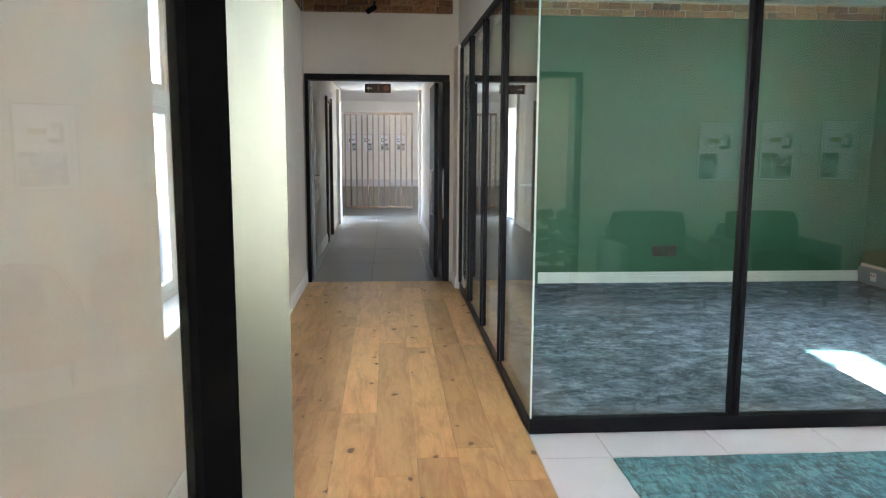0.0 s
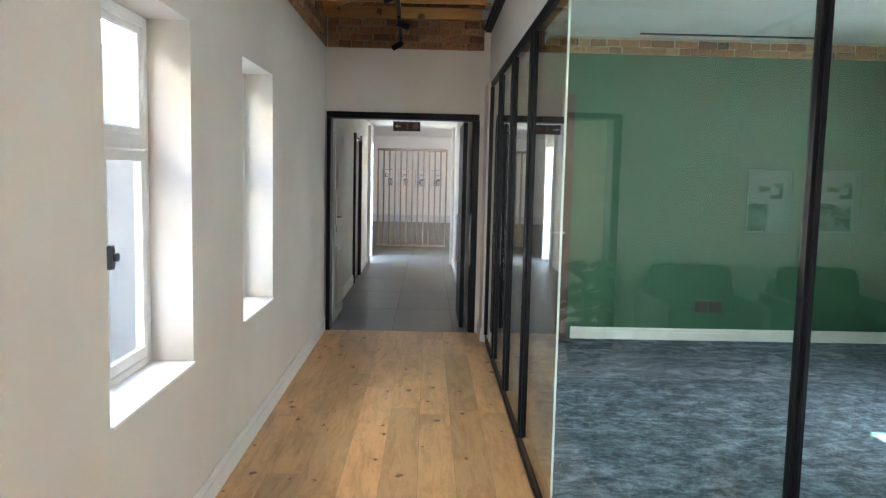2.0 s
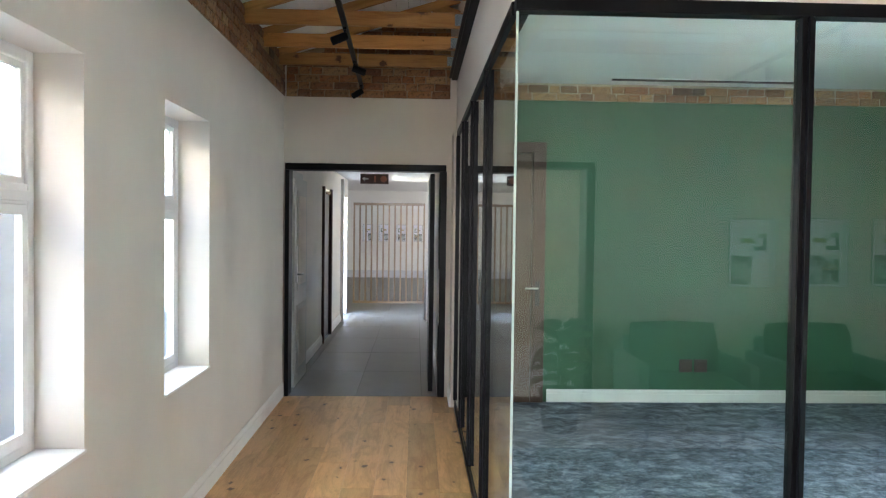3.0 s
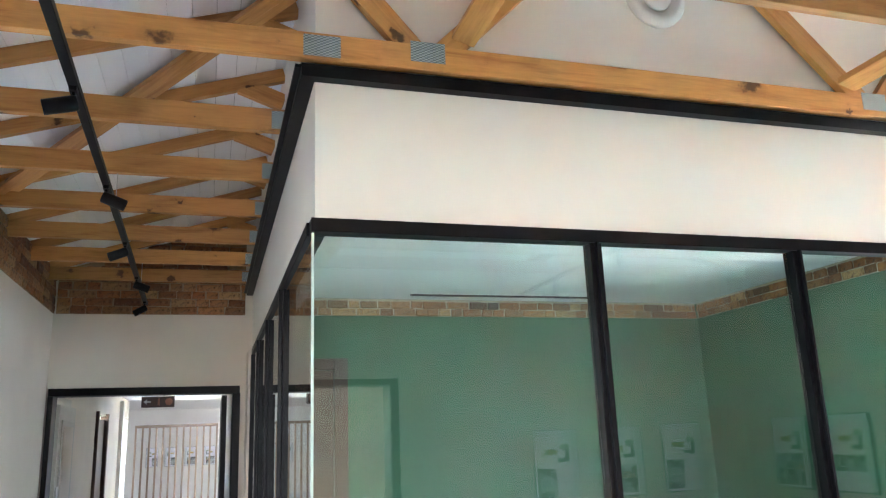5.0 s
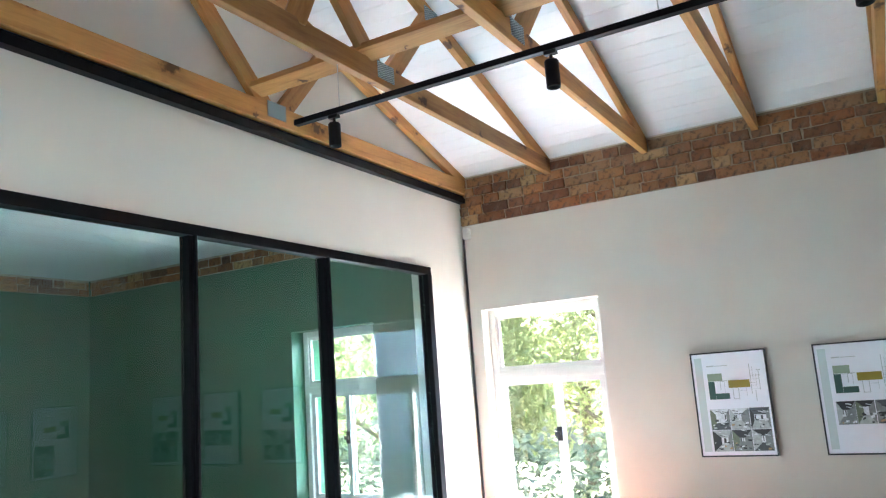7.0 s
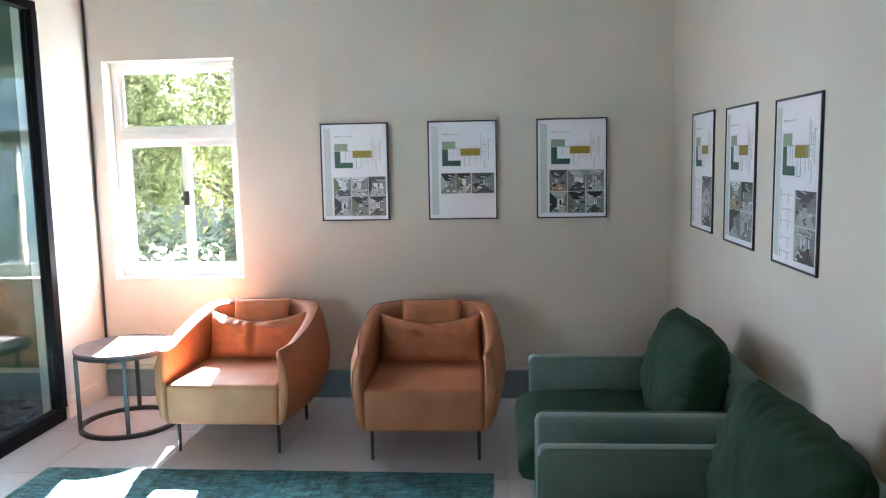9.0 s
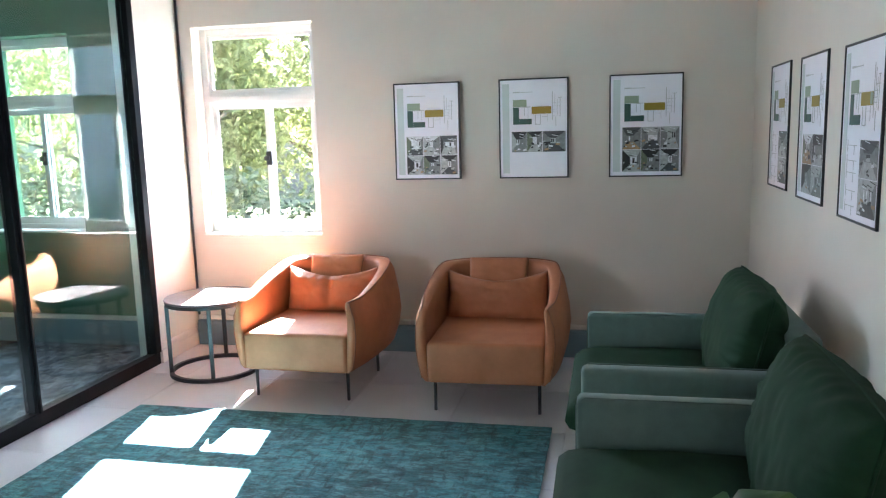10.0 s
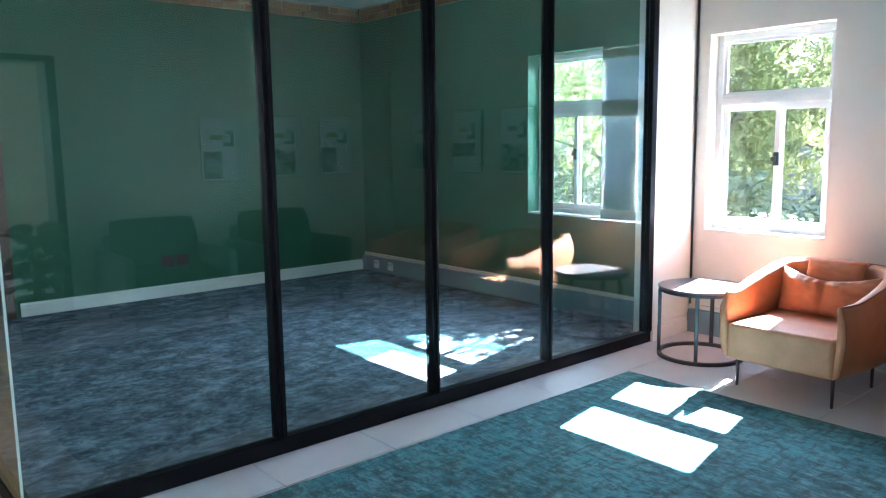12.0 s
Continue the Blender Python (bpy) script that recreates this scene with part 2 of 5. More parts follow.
PHOTO_TONES = [("photo_white", (0.72, 0.75, 0.78)), ("photo_pale", (0.42, 0.45, 0.45)), ("photo_grey", (0.2, 0.215, 0.215)), ("photo_slate", (0.06, 0.07, 0.075)),
               ("photo_black", (0.012, 0.014, 0.016)), ("photo_wood", (0.36, 0.24, 0.13)), ("photo_olive", (0.14, 0.17, 0.11))]
for nm_, col_ in PHOTO_TONES:
    M[nm_] = solid(nm_ + "_print", col_, 0.35, vary=0.22, scale=60)


def brick_mat():
    m, N, L, P = nodes_of("old_clay_brick")
    oi = N.new("ShaderNodeObjectInfo")
    v = mapped(N, L)
    c = ramp(N, L, oi.outputs["Random"], [(0.0, (0.09, 0.042, 0.026)), (0.16, (0.34, 0.14, 0.05)), (0.3, (0.17, 0.075, 0.038)), (0.44, (0.42, 0.2, 0.075)), (0.58, (0.22, 0.1, 0.05)), (0.72, (0.46, 0.29, 0.13)), (0.84, (0.3, 0.12, 0.045)), (0.94, (0.4, 0.22, 0.1)), (1.0, (0.06, 0.035, 0.028))])
    n = noise_tex(N, L, v, 14, 6, 0.7)
    c = mixc(N, L, ramp(N, L, n, [(0.5, (0, 0, 0)), (0.75, (0.6, 0.6, 0.6))]), c, (0.34, 0.26, 0.18))
    n3 = noise_tex(N, L, v, 40, 4, 0.7)
    c = mixc(N, L, ramp(N, L, n3, [(0.48, (0, 0, 0)), (0.68, (0.75, 0.75, 0.75))]), c, (0.06, 0.033, 0.022))
    L.new(c, P.inputs["Base Color"])
    P.inputs["Roughness"].default_value = 0.85
    bump(N, L, P, noise_tex(N, L, v, 60, 5, 0.7), 0.6, 0.008)
    return m


M["brick"] = brick_mat()
M["mortar_pale"] = solid("pale_mortar", (0.45, 0.39, 0.3), 0.9, vary=0.2, scale=20, relief=0.6, grain=70)
M["mortar"] = solid("old_mortar", (0.33, 0.25, 0.165), 0.9, vary=0.25, scale=20, relief=0.7, grain=70)


def carpet_mat():
    m, N, L, P = nodes_of("mottled_carpet")
    big = noise_tex(N, L, mapped(N, L, (1.0, 1.2, 1)), 1.5, 5, 0.65, 0.6)
    patch = noise_tex(N, L, mapped(N, L, (1.0, 1.25, 1)), 5.0, 10, 0.84, 0.25)
    wisp = noise_tex(N, L, mapped(N, L, (1.0, 1.3, 1)), 19.0, 8, 0.82, 0.2)
    fib = noise_tex(N, L, mapped(N, L), 240, 2, 0.7)
    c = ramp(N, L, patch, [(0.39, (0.02, 0.025, 0.04)), (0.48, (0.09, 0.105, 0.145)), (0.56, (0.3, 0.335, 0.41)), (0.64, (0.5, 0.54, 0.62))])
    c = mixc(N, L, ramp(N, L, big, [(0.4, (0.0, 0.0, 0.0)), (0.65, (0.5, 0.5, 0.5))]), c, (0.062, 0.075, 0.1))
    c = mixc(N, L, ramp(N, L, wisp, [(0.52, (0, 0, 0)), (0.62, (0.65, 0.65, 0.65))]), c, (0.38, 0.405, 0.44))
    c = mixc(N, L, ramp(N, L, wisp, [(0.37, (0.8, 0.8, 0.8)), (0.46, (0, 0, 0))]), c, (0.018, 0.022, 0.031))
    c = mixc(N, L, 0.12, c, ramp(N, L, fib, [(0.3, (0.03, 0.035, 0.05)), (0.7, (0.28, 0.3, 0.34))]))
    L.new(c, P.inputs["Base Color"])
    P.inputs["Roughness"].default_value = 0.95
    bump(N, L, P, fib, 0.7, 0.006)
    return m


def rug_mat():
    m, N, L, P = nodes_of("distressed_teal_rug")
    across = noise_tex(N, L, mapped(N, L, (8, 2.4, 1)), 2.6, 8, 0.78, 0.3)
    across2 = noise_tex(N, L, mapped(N, L, (9, 3.4, 1)), 3.0, 7, 0.75)
    along = noise_tex(N, L, mapped(N, L, (2.4, 9, 1)), 2.6, 8, 0.8, 0.3)
    big = noise_tex(N, L, mapped(N, L), 1.3, 6, 0.7)
    weave = noise_tex(N, L, mapped(N, L, (3, 0.5, 1)), 60, 2)
    fine = noise_tex(N, L, mapped(N, L), 240, 2)
    c = ramp(N, L, big, [(0.38, (0.016, 0.1, 0.12)), (0.6, (0.062, 0.28, 0.32))])
    c = mixc(N, L, ramp(N, L, across, [(0.46, (0, 0, 0)), (0.57, (0.8, 0.8, 0.8))]), c, (0.14, 0.36, 0.39))
    c = mixc(N, L, ramp(N, L, along, [(0.5, (0, 0, 0)), (0.6, (0.7, 0.7, 0.7))]), c, (0.012, 0.05, 0.058))
    c = mixc(N, L, ramp(N, L, across2, [(0.48, (0, 0, 0)), (0.6, (0.75, 0.75, 0.75))]), c, (0.008, 0.036, 0.043))
    c = mixc(N, L, ramp(N, L, weave, [(0.5, (0, 0, 0)), (0.66, (0.5, 0.5, 0.5))]), c, (0.01, 0.042, 0.048))
    L.new(c, P.inputs["Base Color"])
    P.inputs["Roughness"].default_value = 0.9
    P.inputs["Sheen Weight"].default_value = 0.1
    bump(N, L, P, fine, 0.6, 0.006)
    return m


def tile_mat(name, col, rough, vary):
    m, N, L, P = nodes_of(name)
    oi = N.new("ShaderNodeObjectInfo")
    v = mapped(N, L)
    cl = noise_tex(N, L, v, 3.2, 6, 0.65)
    sp = noise_tex(N, L, v, 120, 3)
    c = ramp(N, L, cl, [(0.3, scaled(col, 1 - vary)), (0.7, scaled(col, 1 + vary))])
    c = mixc(N, L, 0.12, c, ramp(N, L, sp, [(0.35, scaled(col, 0.6)), (0.65, scaled(col, 1.3))]))
    c = mixc(N, L, 0.1, c, ramp(N, L, oi.outputs["Random"], [(0, scaled(col, 0.7)), (1, scaled(col, 1.3))]))
    L.new(c, P.inputs["Base Color"])
    P.inputs["Roughness"].default_value = rough
    bump(N, L, P, sp, 0.05, 0.002)
    return m


def leather_mat():
    m, N, L, P = nodes_of("tan_leather")
    v = mapped(N, L)
    n = noise_tex(N, L, v, 5, 5, 0.6)
    c = ramp(N, L, n, [(0.3, (0.36, 0.14, 0.062)), (0.7, (0.5, 0.205, 0.095))])
    L.new(c, P.inputs["Base Color"])
    P.inputs["Roughness"].default_value = 0.56
    P.inputs["Specular IOR Level"].default_value = 0.3
    vo = N.new("ShaderNodeTexVoronoi")
    vo.inputs["Scale"].default_value = 360
    L.new(v, vo.inputs["Vector"])
    bump(N, L, P, vo.outputs["Distance"], 0.12, 0.002)
    return m


def leaf_mat(name, a, b, trans=0.35):
    m, N, L, P = nodes_of(name)
    g = N.new("ShaderNodeNewGeometry")
    c = ramp(N, L, g.outputs["Random Per Island"], [(0.0, a), (1.0, b)])
    L.new(c, P.inputs["Base Color"])
    P.inputs["Roughness"].default_value = 0.55
    tl = N.new("ShaderNodeBsdfTranslucent")
    L.new(c, tl.inputs[0])
    mx = N.new("ShaderNodeMixShader")
    mx.inputs[0].default_value = trans
    L.new(P.outputs[0], mx.inputs[1])
    L.new(tl.outputs[0], mx.inputs[2])
    L.new(mx.outputs[0], N["Material Output"].inputs["Surface"])
    return m


M["carpet"] = carpet_mat()
M["rug"] = rug_mat()
M["tile_lounge"] = tile_mat("pale_floor_tile", (0.62, 0.605, 0.62), 0.38, 0.05)
M["tile_passage"] = tile_mat("grey_floor_tile", (0.15, 0.14, 0.115), 0.4, 0.12)
M["grout"] = solid("grout", (0.6, 0.585, 0.6), 0.9)
M["grout_dark"] = solid("dark_grout", (0.085, 0.08, 0.068), 0.9)
M["joint"] = solid("board_joint", (0.12, 0.065, 0.03), 0.9)
M["leather"] = leather_mat()
M["piping"] = solid("dark_leather_piping", (0.26, 0.1, 0.045), 0.55)
M["velvet"] = solid("grey_green_velvet", (0.13, 0.195, 0.165), 0.85, vary=0.08, scale=20, relief=0.15, grain=300, sheen=0.2)
M["cushion"] = solid("dark_green_velvet", (0.014, 0.042, 0.019), 0.85, vary=0.2, scale=9, relief=0.12, grain=300)
M["cushion"].node_tree.nodes["Principled BSDF"].inputs["Specular IOR Level"].default_value = 0.2
M["roofboard"] = paint("white_roof_boards", (0.88, 0.885, 0.9), 0.5, 0.03)
M["leaf_tree"] = leaf_mat("tree_leaves", (0.19, 0.21, 0.07), (0.37, 0.38, 0.19), 0.6)
M["leaf_shrub"] = leaf_mat("shrub_leaves", (0.06, 0.09, 0.04), (0.2, 0.21, 0.14), 0.4)
M["leaf_plant"] = leaf_mat("houseplant_leaves", (0.04, 0.11, 0.035), (0.07, 0.17, 0.05), 0.2)
M["bark"] = solid("bark", (0.11, 0.085, 0.06), 0.9, vary=0.35, scale=20, relief=0.8, grain=30)
M["paving"] = tile_mat("pale_bounce_ground", (0.42, 0.4, 0.36), 0.8, 0.06)
M["grass"] = solid("dry_lawn", (0.2, 0.19, 0.09), 0.95, vary=0.35, scale=3, relief=0.6, grain=40)
M["ext_wall"] = paint("exterior_plaster", (0.15, 0.145, 0.128), 0.8, 0.06, 90, 0.3)
M["ext_pale"] = paint("pale_exterior_plaster", (0.24, 0.24, 0.23), 0.8, 0.06, 90, 0.3)
M["ext_grey"] = paint("exterior_grey_plaster", (0.34, 0.37, 0.41), 0.8, 0.06, 90, 0.3)
M["roof_metal"] = solid("roof_sheet", (0.2, 0.2, 0.21), 0.5, vary=0.1)


# ---- mesh helpers ----
def box(bm, x0, x1, y0, y1, z0, z1):
    vs = [bm.verts.new((x, y, z)) for x in (x0, x1) for y in (y0, y1) for z in (z0, z1)]
    for f in ((0, 1, 3, 2), (4, 6, 7, 5), (0, 4, 5, 1), (2, 3, 7, 6), (0, 2, 6, 4), (1, 5, 7, 3)):
        bm.faces.new([vs[i] for i in f])
    return vs


def boxed(x0, x1, y0, y1, z0, z1, bevel=0.0, segs=2):
    bm = bmesh.new()
    box(bm, x0, x1, y0, y1, z0, z1)
    if bevel:
        bmesh.ops.bevel(bm, geom=list(bm.edges), offset=bevel, segments=segs, profile=0.6, affect='EDGES')
    return bm


def mesh_from(bm, name, mat, smooth=False):
    bmesh.ops.recalc_face_normals(bm, faces=list(bm.faces))
    me = bpy.data.meshes.new(name)
    bm.to_mesh(me)
    bm.free()
    me.materials.append(mat)
    if smooth:
        for p in me.polygons:
            p.use_smooth = True
    return me


def part(name, bm, mat, parent=None, label="", smooth=False):
    ob = new(name, mesh_from(bm, name, mat, smooth))
    if parent is not None:
        ob.parent = parent
    if label:
        tagged(ob, label)
    return ob


def structure(name, bm, mat, label, category, smooth=False):
    return tagged(part(name, bm, mat, smooth=smooth), label, category, kind="structure")


def thing(name, label, category, group=""):
    ob = new(name)
    ob.empty_display_size = 0.1
    return tagged(ob, label, category, group)


def panel_cells(bm, us, zs, hole, put):
    """Quads for a slab cut by openings; put(u, z, side) gives a vertex place."""
    cache = {}

    def v(i, j, s):
        k = (i, j, s)
        if k not in cache:
            cache[k] = bm.verts.new(put(us[i], zs[j], s))
        return cache[k]
    nu, nz = len(us) - 1, len(zs) - 1
    full = [[not hole((us[i] + us[i + 1]) / 2, (zs[j] + zs[j + 1]) / 2) for j in range(nz)] for i in range(nu)]
    for i in range(nu):
        for j in range(nz):
            if not full[i][j]:
                continue
            for s in (0, 1):
                bm.faces.new([v(i, j, s), v(i + 1, j, s), v(i + 1, j + 1, s), v(i, j + 1, s)])
            for di, dj, a, b in ((-1, 0, (i, j), (i, j + 1)), (1, 0, (i + 1, j), (i + 1, j + 1)), (0, -1, (i, j), (i + 1, j)), (0, 1, (i, j + 1), (i + 1, j + 1))):
                ni, nj = i + di, j + dj
                if not (0 <= ni < nu and 0 <= nj < nz) or not full[ni][nj]:
                    bm.faces.new([v(*a, 0), v(*b, 0), v(*b, 1), v(*a, 1)])


def wall_bm(axis, p0, p1, u0, u1, z0, z1, holes=()):
    """A wall between p0 and p1 along the axis, from u0 to u1, with holes (ua, ub, za, zb)."""
    bm = bmesh.new()
    us = sorted({u0, u1, *[h[0] for h in holes], *[h[1] for h in holes]})
    zs = sorted({z0, z1, *[h[2] for h in holes], *[h[3] for h in holes]})

    def inside(u, z):
        return any(h[0] < u < h[1] and h[2] < z < h[3] for h in holes)

    def put(u, z, s):
        p = p1 if s else p0
        return (p, u, z) if axis == "x" else (u, p, z)
    panel_cells(bm, us, zs, inside, put)
    return bm


def prism(bm, pts, axis, p0, p1):
    """Extrude a polygon of (u, z) between p0 and p1 along an axis."""
    def put(u, z, p):
        return (p, u, z) if axis == "x" else (u, p, z)
    a = [bm.verts.new(put(u, z, p0)) for u, z in pts]
    b = [bm.verts.new(put(u, z, p1)) for u, z in pts]
    bm.faces.new(a)
    bm.faces.new(b)
    for i in range(len(pts)):
        j = (i + 1) % len(pts)
        bm.faces.new([a[i], a[j], b[j], b[i]])


def tube(bm, pts, r, sides=8, closed=False):
    """A round bar along points; r is one radius or one for each point."""
    pts = [Vector(p) for p in pts]
    n = len(pts)
    rad = r if isinstance(r, (list, tuple)) else [r] * n
    rings = []
    ref = None
    for i, p in enumerate(pts):
        a = pts[(i - 1) % n] if closed or i else p
        b = pts[(i + 1) % n] if closed or i < n - 1 else p
        t = (b - a).normalized()
        if ref is None:
            ref = t.orthogonal().normalized()
        ref = (ref - t * ref.dot(t)).normalized()
        bi = t.cross(ref)
        rings.append([bm.verts.new(p + rad[i] * (math.cos(k * math.tau / sides) * ref + math.sin(k * math.tau / sides) * bi)) for k in range(sides)])
    last = n if closed else n - 1
    for i in range(last):
        A, B = rings[i], rings[(i + 1) % n]
        for k in range(sides):
            bm.faces.new([A[k], A[(k + 1) % sides], B[(k + 1) % sides], B[k]])
    if not closed:
        bm.faces.new(rings[0])
        bm.faces.new(rings[-1])


def lathe(bm, prof, c, sides=32):
    """Turn a profile of (radius, height) about the vertical through c."""
    rings = []
    for r, z in prof:
        rings.append([bm.verts.new((c[0] + r * math.cos(k * math.tau / sides), c[1] + r * math.sin(k * math.tau / sides), c[2] + z)) for k in range(sides)])
    for A, B in zip(rings, rings[1:]):
        for k in range(sides):
            bm.faces.new([A[k], A[(k + 1) % sides], B[(k + 1) % sides], B[k]])
    bm.faces.new(rings[0])
    bm.faces.new(rings[-1])

# ---- setting: plan in metres ----
XW, XE = -0.71, 5.23          # west and east wall faces
YS, YN = 0.11, 7.85           # south wall face, corridor's end wall face
YF, YG = 3.657, 7.64          # glass front, meeting room's back wall
XM = 5.13                     # meeting room's east wall face
XG = 0.83                     # glass side towards the corridor
XR = (XW + XE) / 2            # ridge
SLOPE = 0.32
Z_BRICK, Z_CHORD = 2.70, 2.945


def rafter_z(x):
    """Underside of the rafters."""
    return 2.975 + SLOPE * min(x - XW, XE - x)


EAST_WIN = [(2.725, 3.558, 0.745, 2.10), (4.40, 5.175, 0.775, 2.10)]
WEST_WIN = [(2.887, 3.742, 0.71, 2.15), (4.62, 5.40, 0.71, 2.137)]

# walls
structure("wall_east", wall_bm("x", XE, XE + 0.24, -0.16, YF + 0.14, 0, 3.3, EAST_WIN[:1]), M["wall"], "beige painted plaster wall with one window", "wall")
structure("wall_meeting_east", wall_bm("x", XM, XE + 0.24, YF + 0.14, YG + 0.3, 0, 3.3, EAST_WIN[1:]), M["green"], "dark green painted plaster wall with one window", "wall")
structure("wall_west", wall_bm("x", XW - 0.24, XW, -0.16, YN + 0.15, 0, 3.3, WEST_WIN), M["wall"], "beige painted corridor wall with two tall windows", "wall")
structure("wall_south", wall_bm("y", YS - 0.27, YS, XW, XE, 0, 4.3, [(-0.30, 1.97, -0.01, 2.1)]), M["wall"], "beige painted plaster wall with wide doorway", "wall")
wn_ = structure("wall_north", wall_bm("y", YN, YN + 0.15, XW, XG + 0.15, 0, 3.8, [(-0.69, 0.752, -0.01, 2.1)]), M["wall"], "off-white end wall of the corridor above a doorway", "wall")
structure("wall_meeting_north", wall_bm("y", YG, YG + 0.2, XG + 0.16, XM, 0, 3.0), M["green"], "dark green painted back wall of meeting room", "wall")
structure("wall_meeting_return", wall_bm("x", XG - 0.03, XG + 0.16, 7.43, YN, 0, 2.36), M["wall"], "narrow beige wall at the end of the glass screen", "wall")

# upper walls over the glass room, up to the roof
bm = bmesh.new()
prism(bm, [(0.843, 2.364), (XE, 2.364), (XE, rafter_z(XE) + 0.078), (XR, rafter_z(XR) + 0.078), (0.843, rafter_z(0.843) + 0.078)], "y", YF, YF + 0.14)
structure("wall_bulkhead_front", bm, M["bulk"], "cream plastered bulkhead and gable over the glass front", "wall")
structure("wall_bulkhead_side", wall_bm("x", 0.843, 0.983, YF + 0.14, YN, 2.364, rafter_z(0.843) + 0.0758), M["bulk"], "cream plastered bulkhead over the glass side", "wall")
structure("wall_pier", wall_bm("y", YF, YF + 0.14, 4.742, XE, 0, 2.364), M["bulk"], "narrow cream plastered pier beside the glass front", "wall")

# black steel cap round the top of the bulkhead
bm = bmesh.new()
box(bm, 0.79, XE, YF - 0.04, YF, 2.862, 2.877)
box(bm, 0.79, XE, YF - 0.047, YF - 0.0405, 2.86, 2.894)
box(bm, 0.79, XE, YF - 0.036, YF, 2.8775, 2.914)
structure("trim_front", bm, M["black"], "black steel channel along the top of the bulkhead", "trim")
bm = bmesh.new()
box(bm, 0.79, 0.842, YF + 0.001, YN - 0.003, 2.872, 2.9)
box(bm, 0.768, 0.789, YF - 0.047, YN - 0.003, 2.89, 2.902)
structure("trim_side", bm, M["black"], "black steel channel along the corridor bulkhead", "trim")

# meeting room ceiling with slot diffuser
structure("ceiling_meeting", wall_bm("y", YF + 0.14, YG, 0.983, XM, 2.822, 2.86), M["ceil"], "flat white plasterboard ceiling", "ceiling")
slot = thing("slot_diffuser", "thin black linear slot diffuser in white ceiling", "vent")
part("slot", boxed(2.13, 3.82, 7.355, 7.395, 2.806, 2.8235), M["dark"], slot)
part("flange", boxed(2.12, 3.83, 7.345, 7.359, 2.817, 2.8235), M["ceil"], slot)

# roof of white boards on the rafters
bm = bmesh.new()
BOARD = 0.098
for side in (-1, 1):
    half = XR - XW + 0.3
    n = int(half / BOARD) + 1
    for i in range(n):
        d0, d1 = i * BOARD, (i + 1) * BOARD - 0.0022
        z = rafter_z(XR) + 0.076
        pts = [(XR + side * d0, z - SLOPE * d0), (XR + side * d1, z - SLOPE * d1), (XR + side * d1, z - SLOPE * d1 + 0.012), (XR + side * d0, z - SLOPE * d0 + 0.012)]
        prism(bm, pts, "y", -0.2, YN + 0.1)
structure("ceiling", bm, M["roofboard"], "white tongue-and-groove boards following the roof pitch", "ceiling")
bm = bmesh.new()
zt = rafter_z(XR) + 0.098
prism(bm, [(XR - 3.5, zt - SLOPE * 3.5), (XR, zt), (XR + 3.5, zt - SLOPE * 3.5), (XR + 3.5, zt - SLOPE * 3.5 + 0.05), (XR, zt + 0.06), (XR - 3.5, zt - SLOPE * 3.5 + 0.05)], "y", -4.2, 8.2)
structure("roof", bm, M["roof_metal"], "grey sheet metal roof over the building", "roof")

# base under the floors
structure("floor_base", wall_bm("y", -4.0, 25.0, -4.5, XE + 0.3, -0.25, -0.03), M["grout"], "concrete slab under the floors", "floor")
floor_wood = structure("floor_corridor", boxed(XW, XG - 0.005, -0.16, YN, -0.029, -0.0135), M["joint"], "oiled oak board floor with knots", "floor")
floor_tile = structure("floor_lounge", boxed(XG - 0.004, XE, -0.16, YF + 0.06, -0.029, -0.006), M["grout"], "pale grey tile floor of the lounge", "floor")
floor_pass = structure("floor_passage", boxed(-3.9, 3.9, YN + 0.001, 24.0, -0.029, -0.006), M["grout_dark"], "large grey tile floor of the passage", "floor")
structure("floor_vestibule", boxed(-1.2, 3.2, -3.6, -0.161, -0.029, 0.0), M["tile_lounge"], "pale tile floor outside the lounge doorway", "floor")
structure("carpet", boxed(XG + 0.055, XM, YF + 0.061, YG, -0.029, 0.006), M["carpet"], "dark blue-grey mottled carpet of the meeting room", "carpet")


# skirtings
def skirting_bm(axis, p, face, u0, u1, h=0.125, t=0.016):
    bm = bmesh.new()
    prof = [(0, 0), (t, 0), (t, h * 0.66), (t * 0.72, h * 0.7), (t * 0.72, h * 0.86), (t * 0.35, h), (0, h)]
    for a, b in ((u0, u1),):
        v0 = [bm.verts.new((p + face * d, a, z) if axis == "x" else (a, p + face * d, z)) for d, z in prof]
        v1 = [bm.verts.new((p + face * d, b, z) if axis == "x" else (b, p + face * d, z)) for d, z in prof]
        bm.faces.new(v0)
        bm.faces.new(v1)
        for i in range(len(prof)):
            j = (i + 1) % len(prof)
            bm.faces.new([v0[i], v0[j], v1[j], v1[i]])
    return bm


structure("baseboard_west", skirting_bm("x", XW, 1, YS, YN), M["skirt"], "white moulded skirting along the corridor", "skirting")
structure("baseboard_meeting", skirting_bm("y", YG, -1, 1.66, XM, 0.118), M["skirt"], "white moulded skirting on the green wall", "skirting")
structure("baseboard_pier", skirting_bm("y", YF, -1, 4.75, XE), M["skirt"], "white moulded skirting on the pier", "skirting")
structure("baseboard_south", skirting_bm("y", YS, 1, 2.05, XE - 0.06), M["skirt"], "white moulded skirting behind the armchairs", "skirting")
structure("baseboard_return", skirting_bm("x", XG - 0.03, -1, 7.44, YN), M["skirt"], "short white skirting beside the black door frame", "skirting")

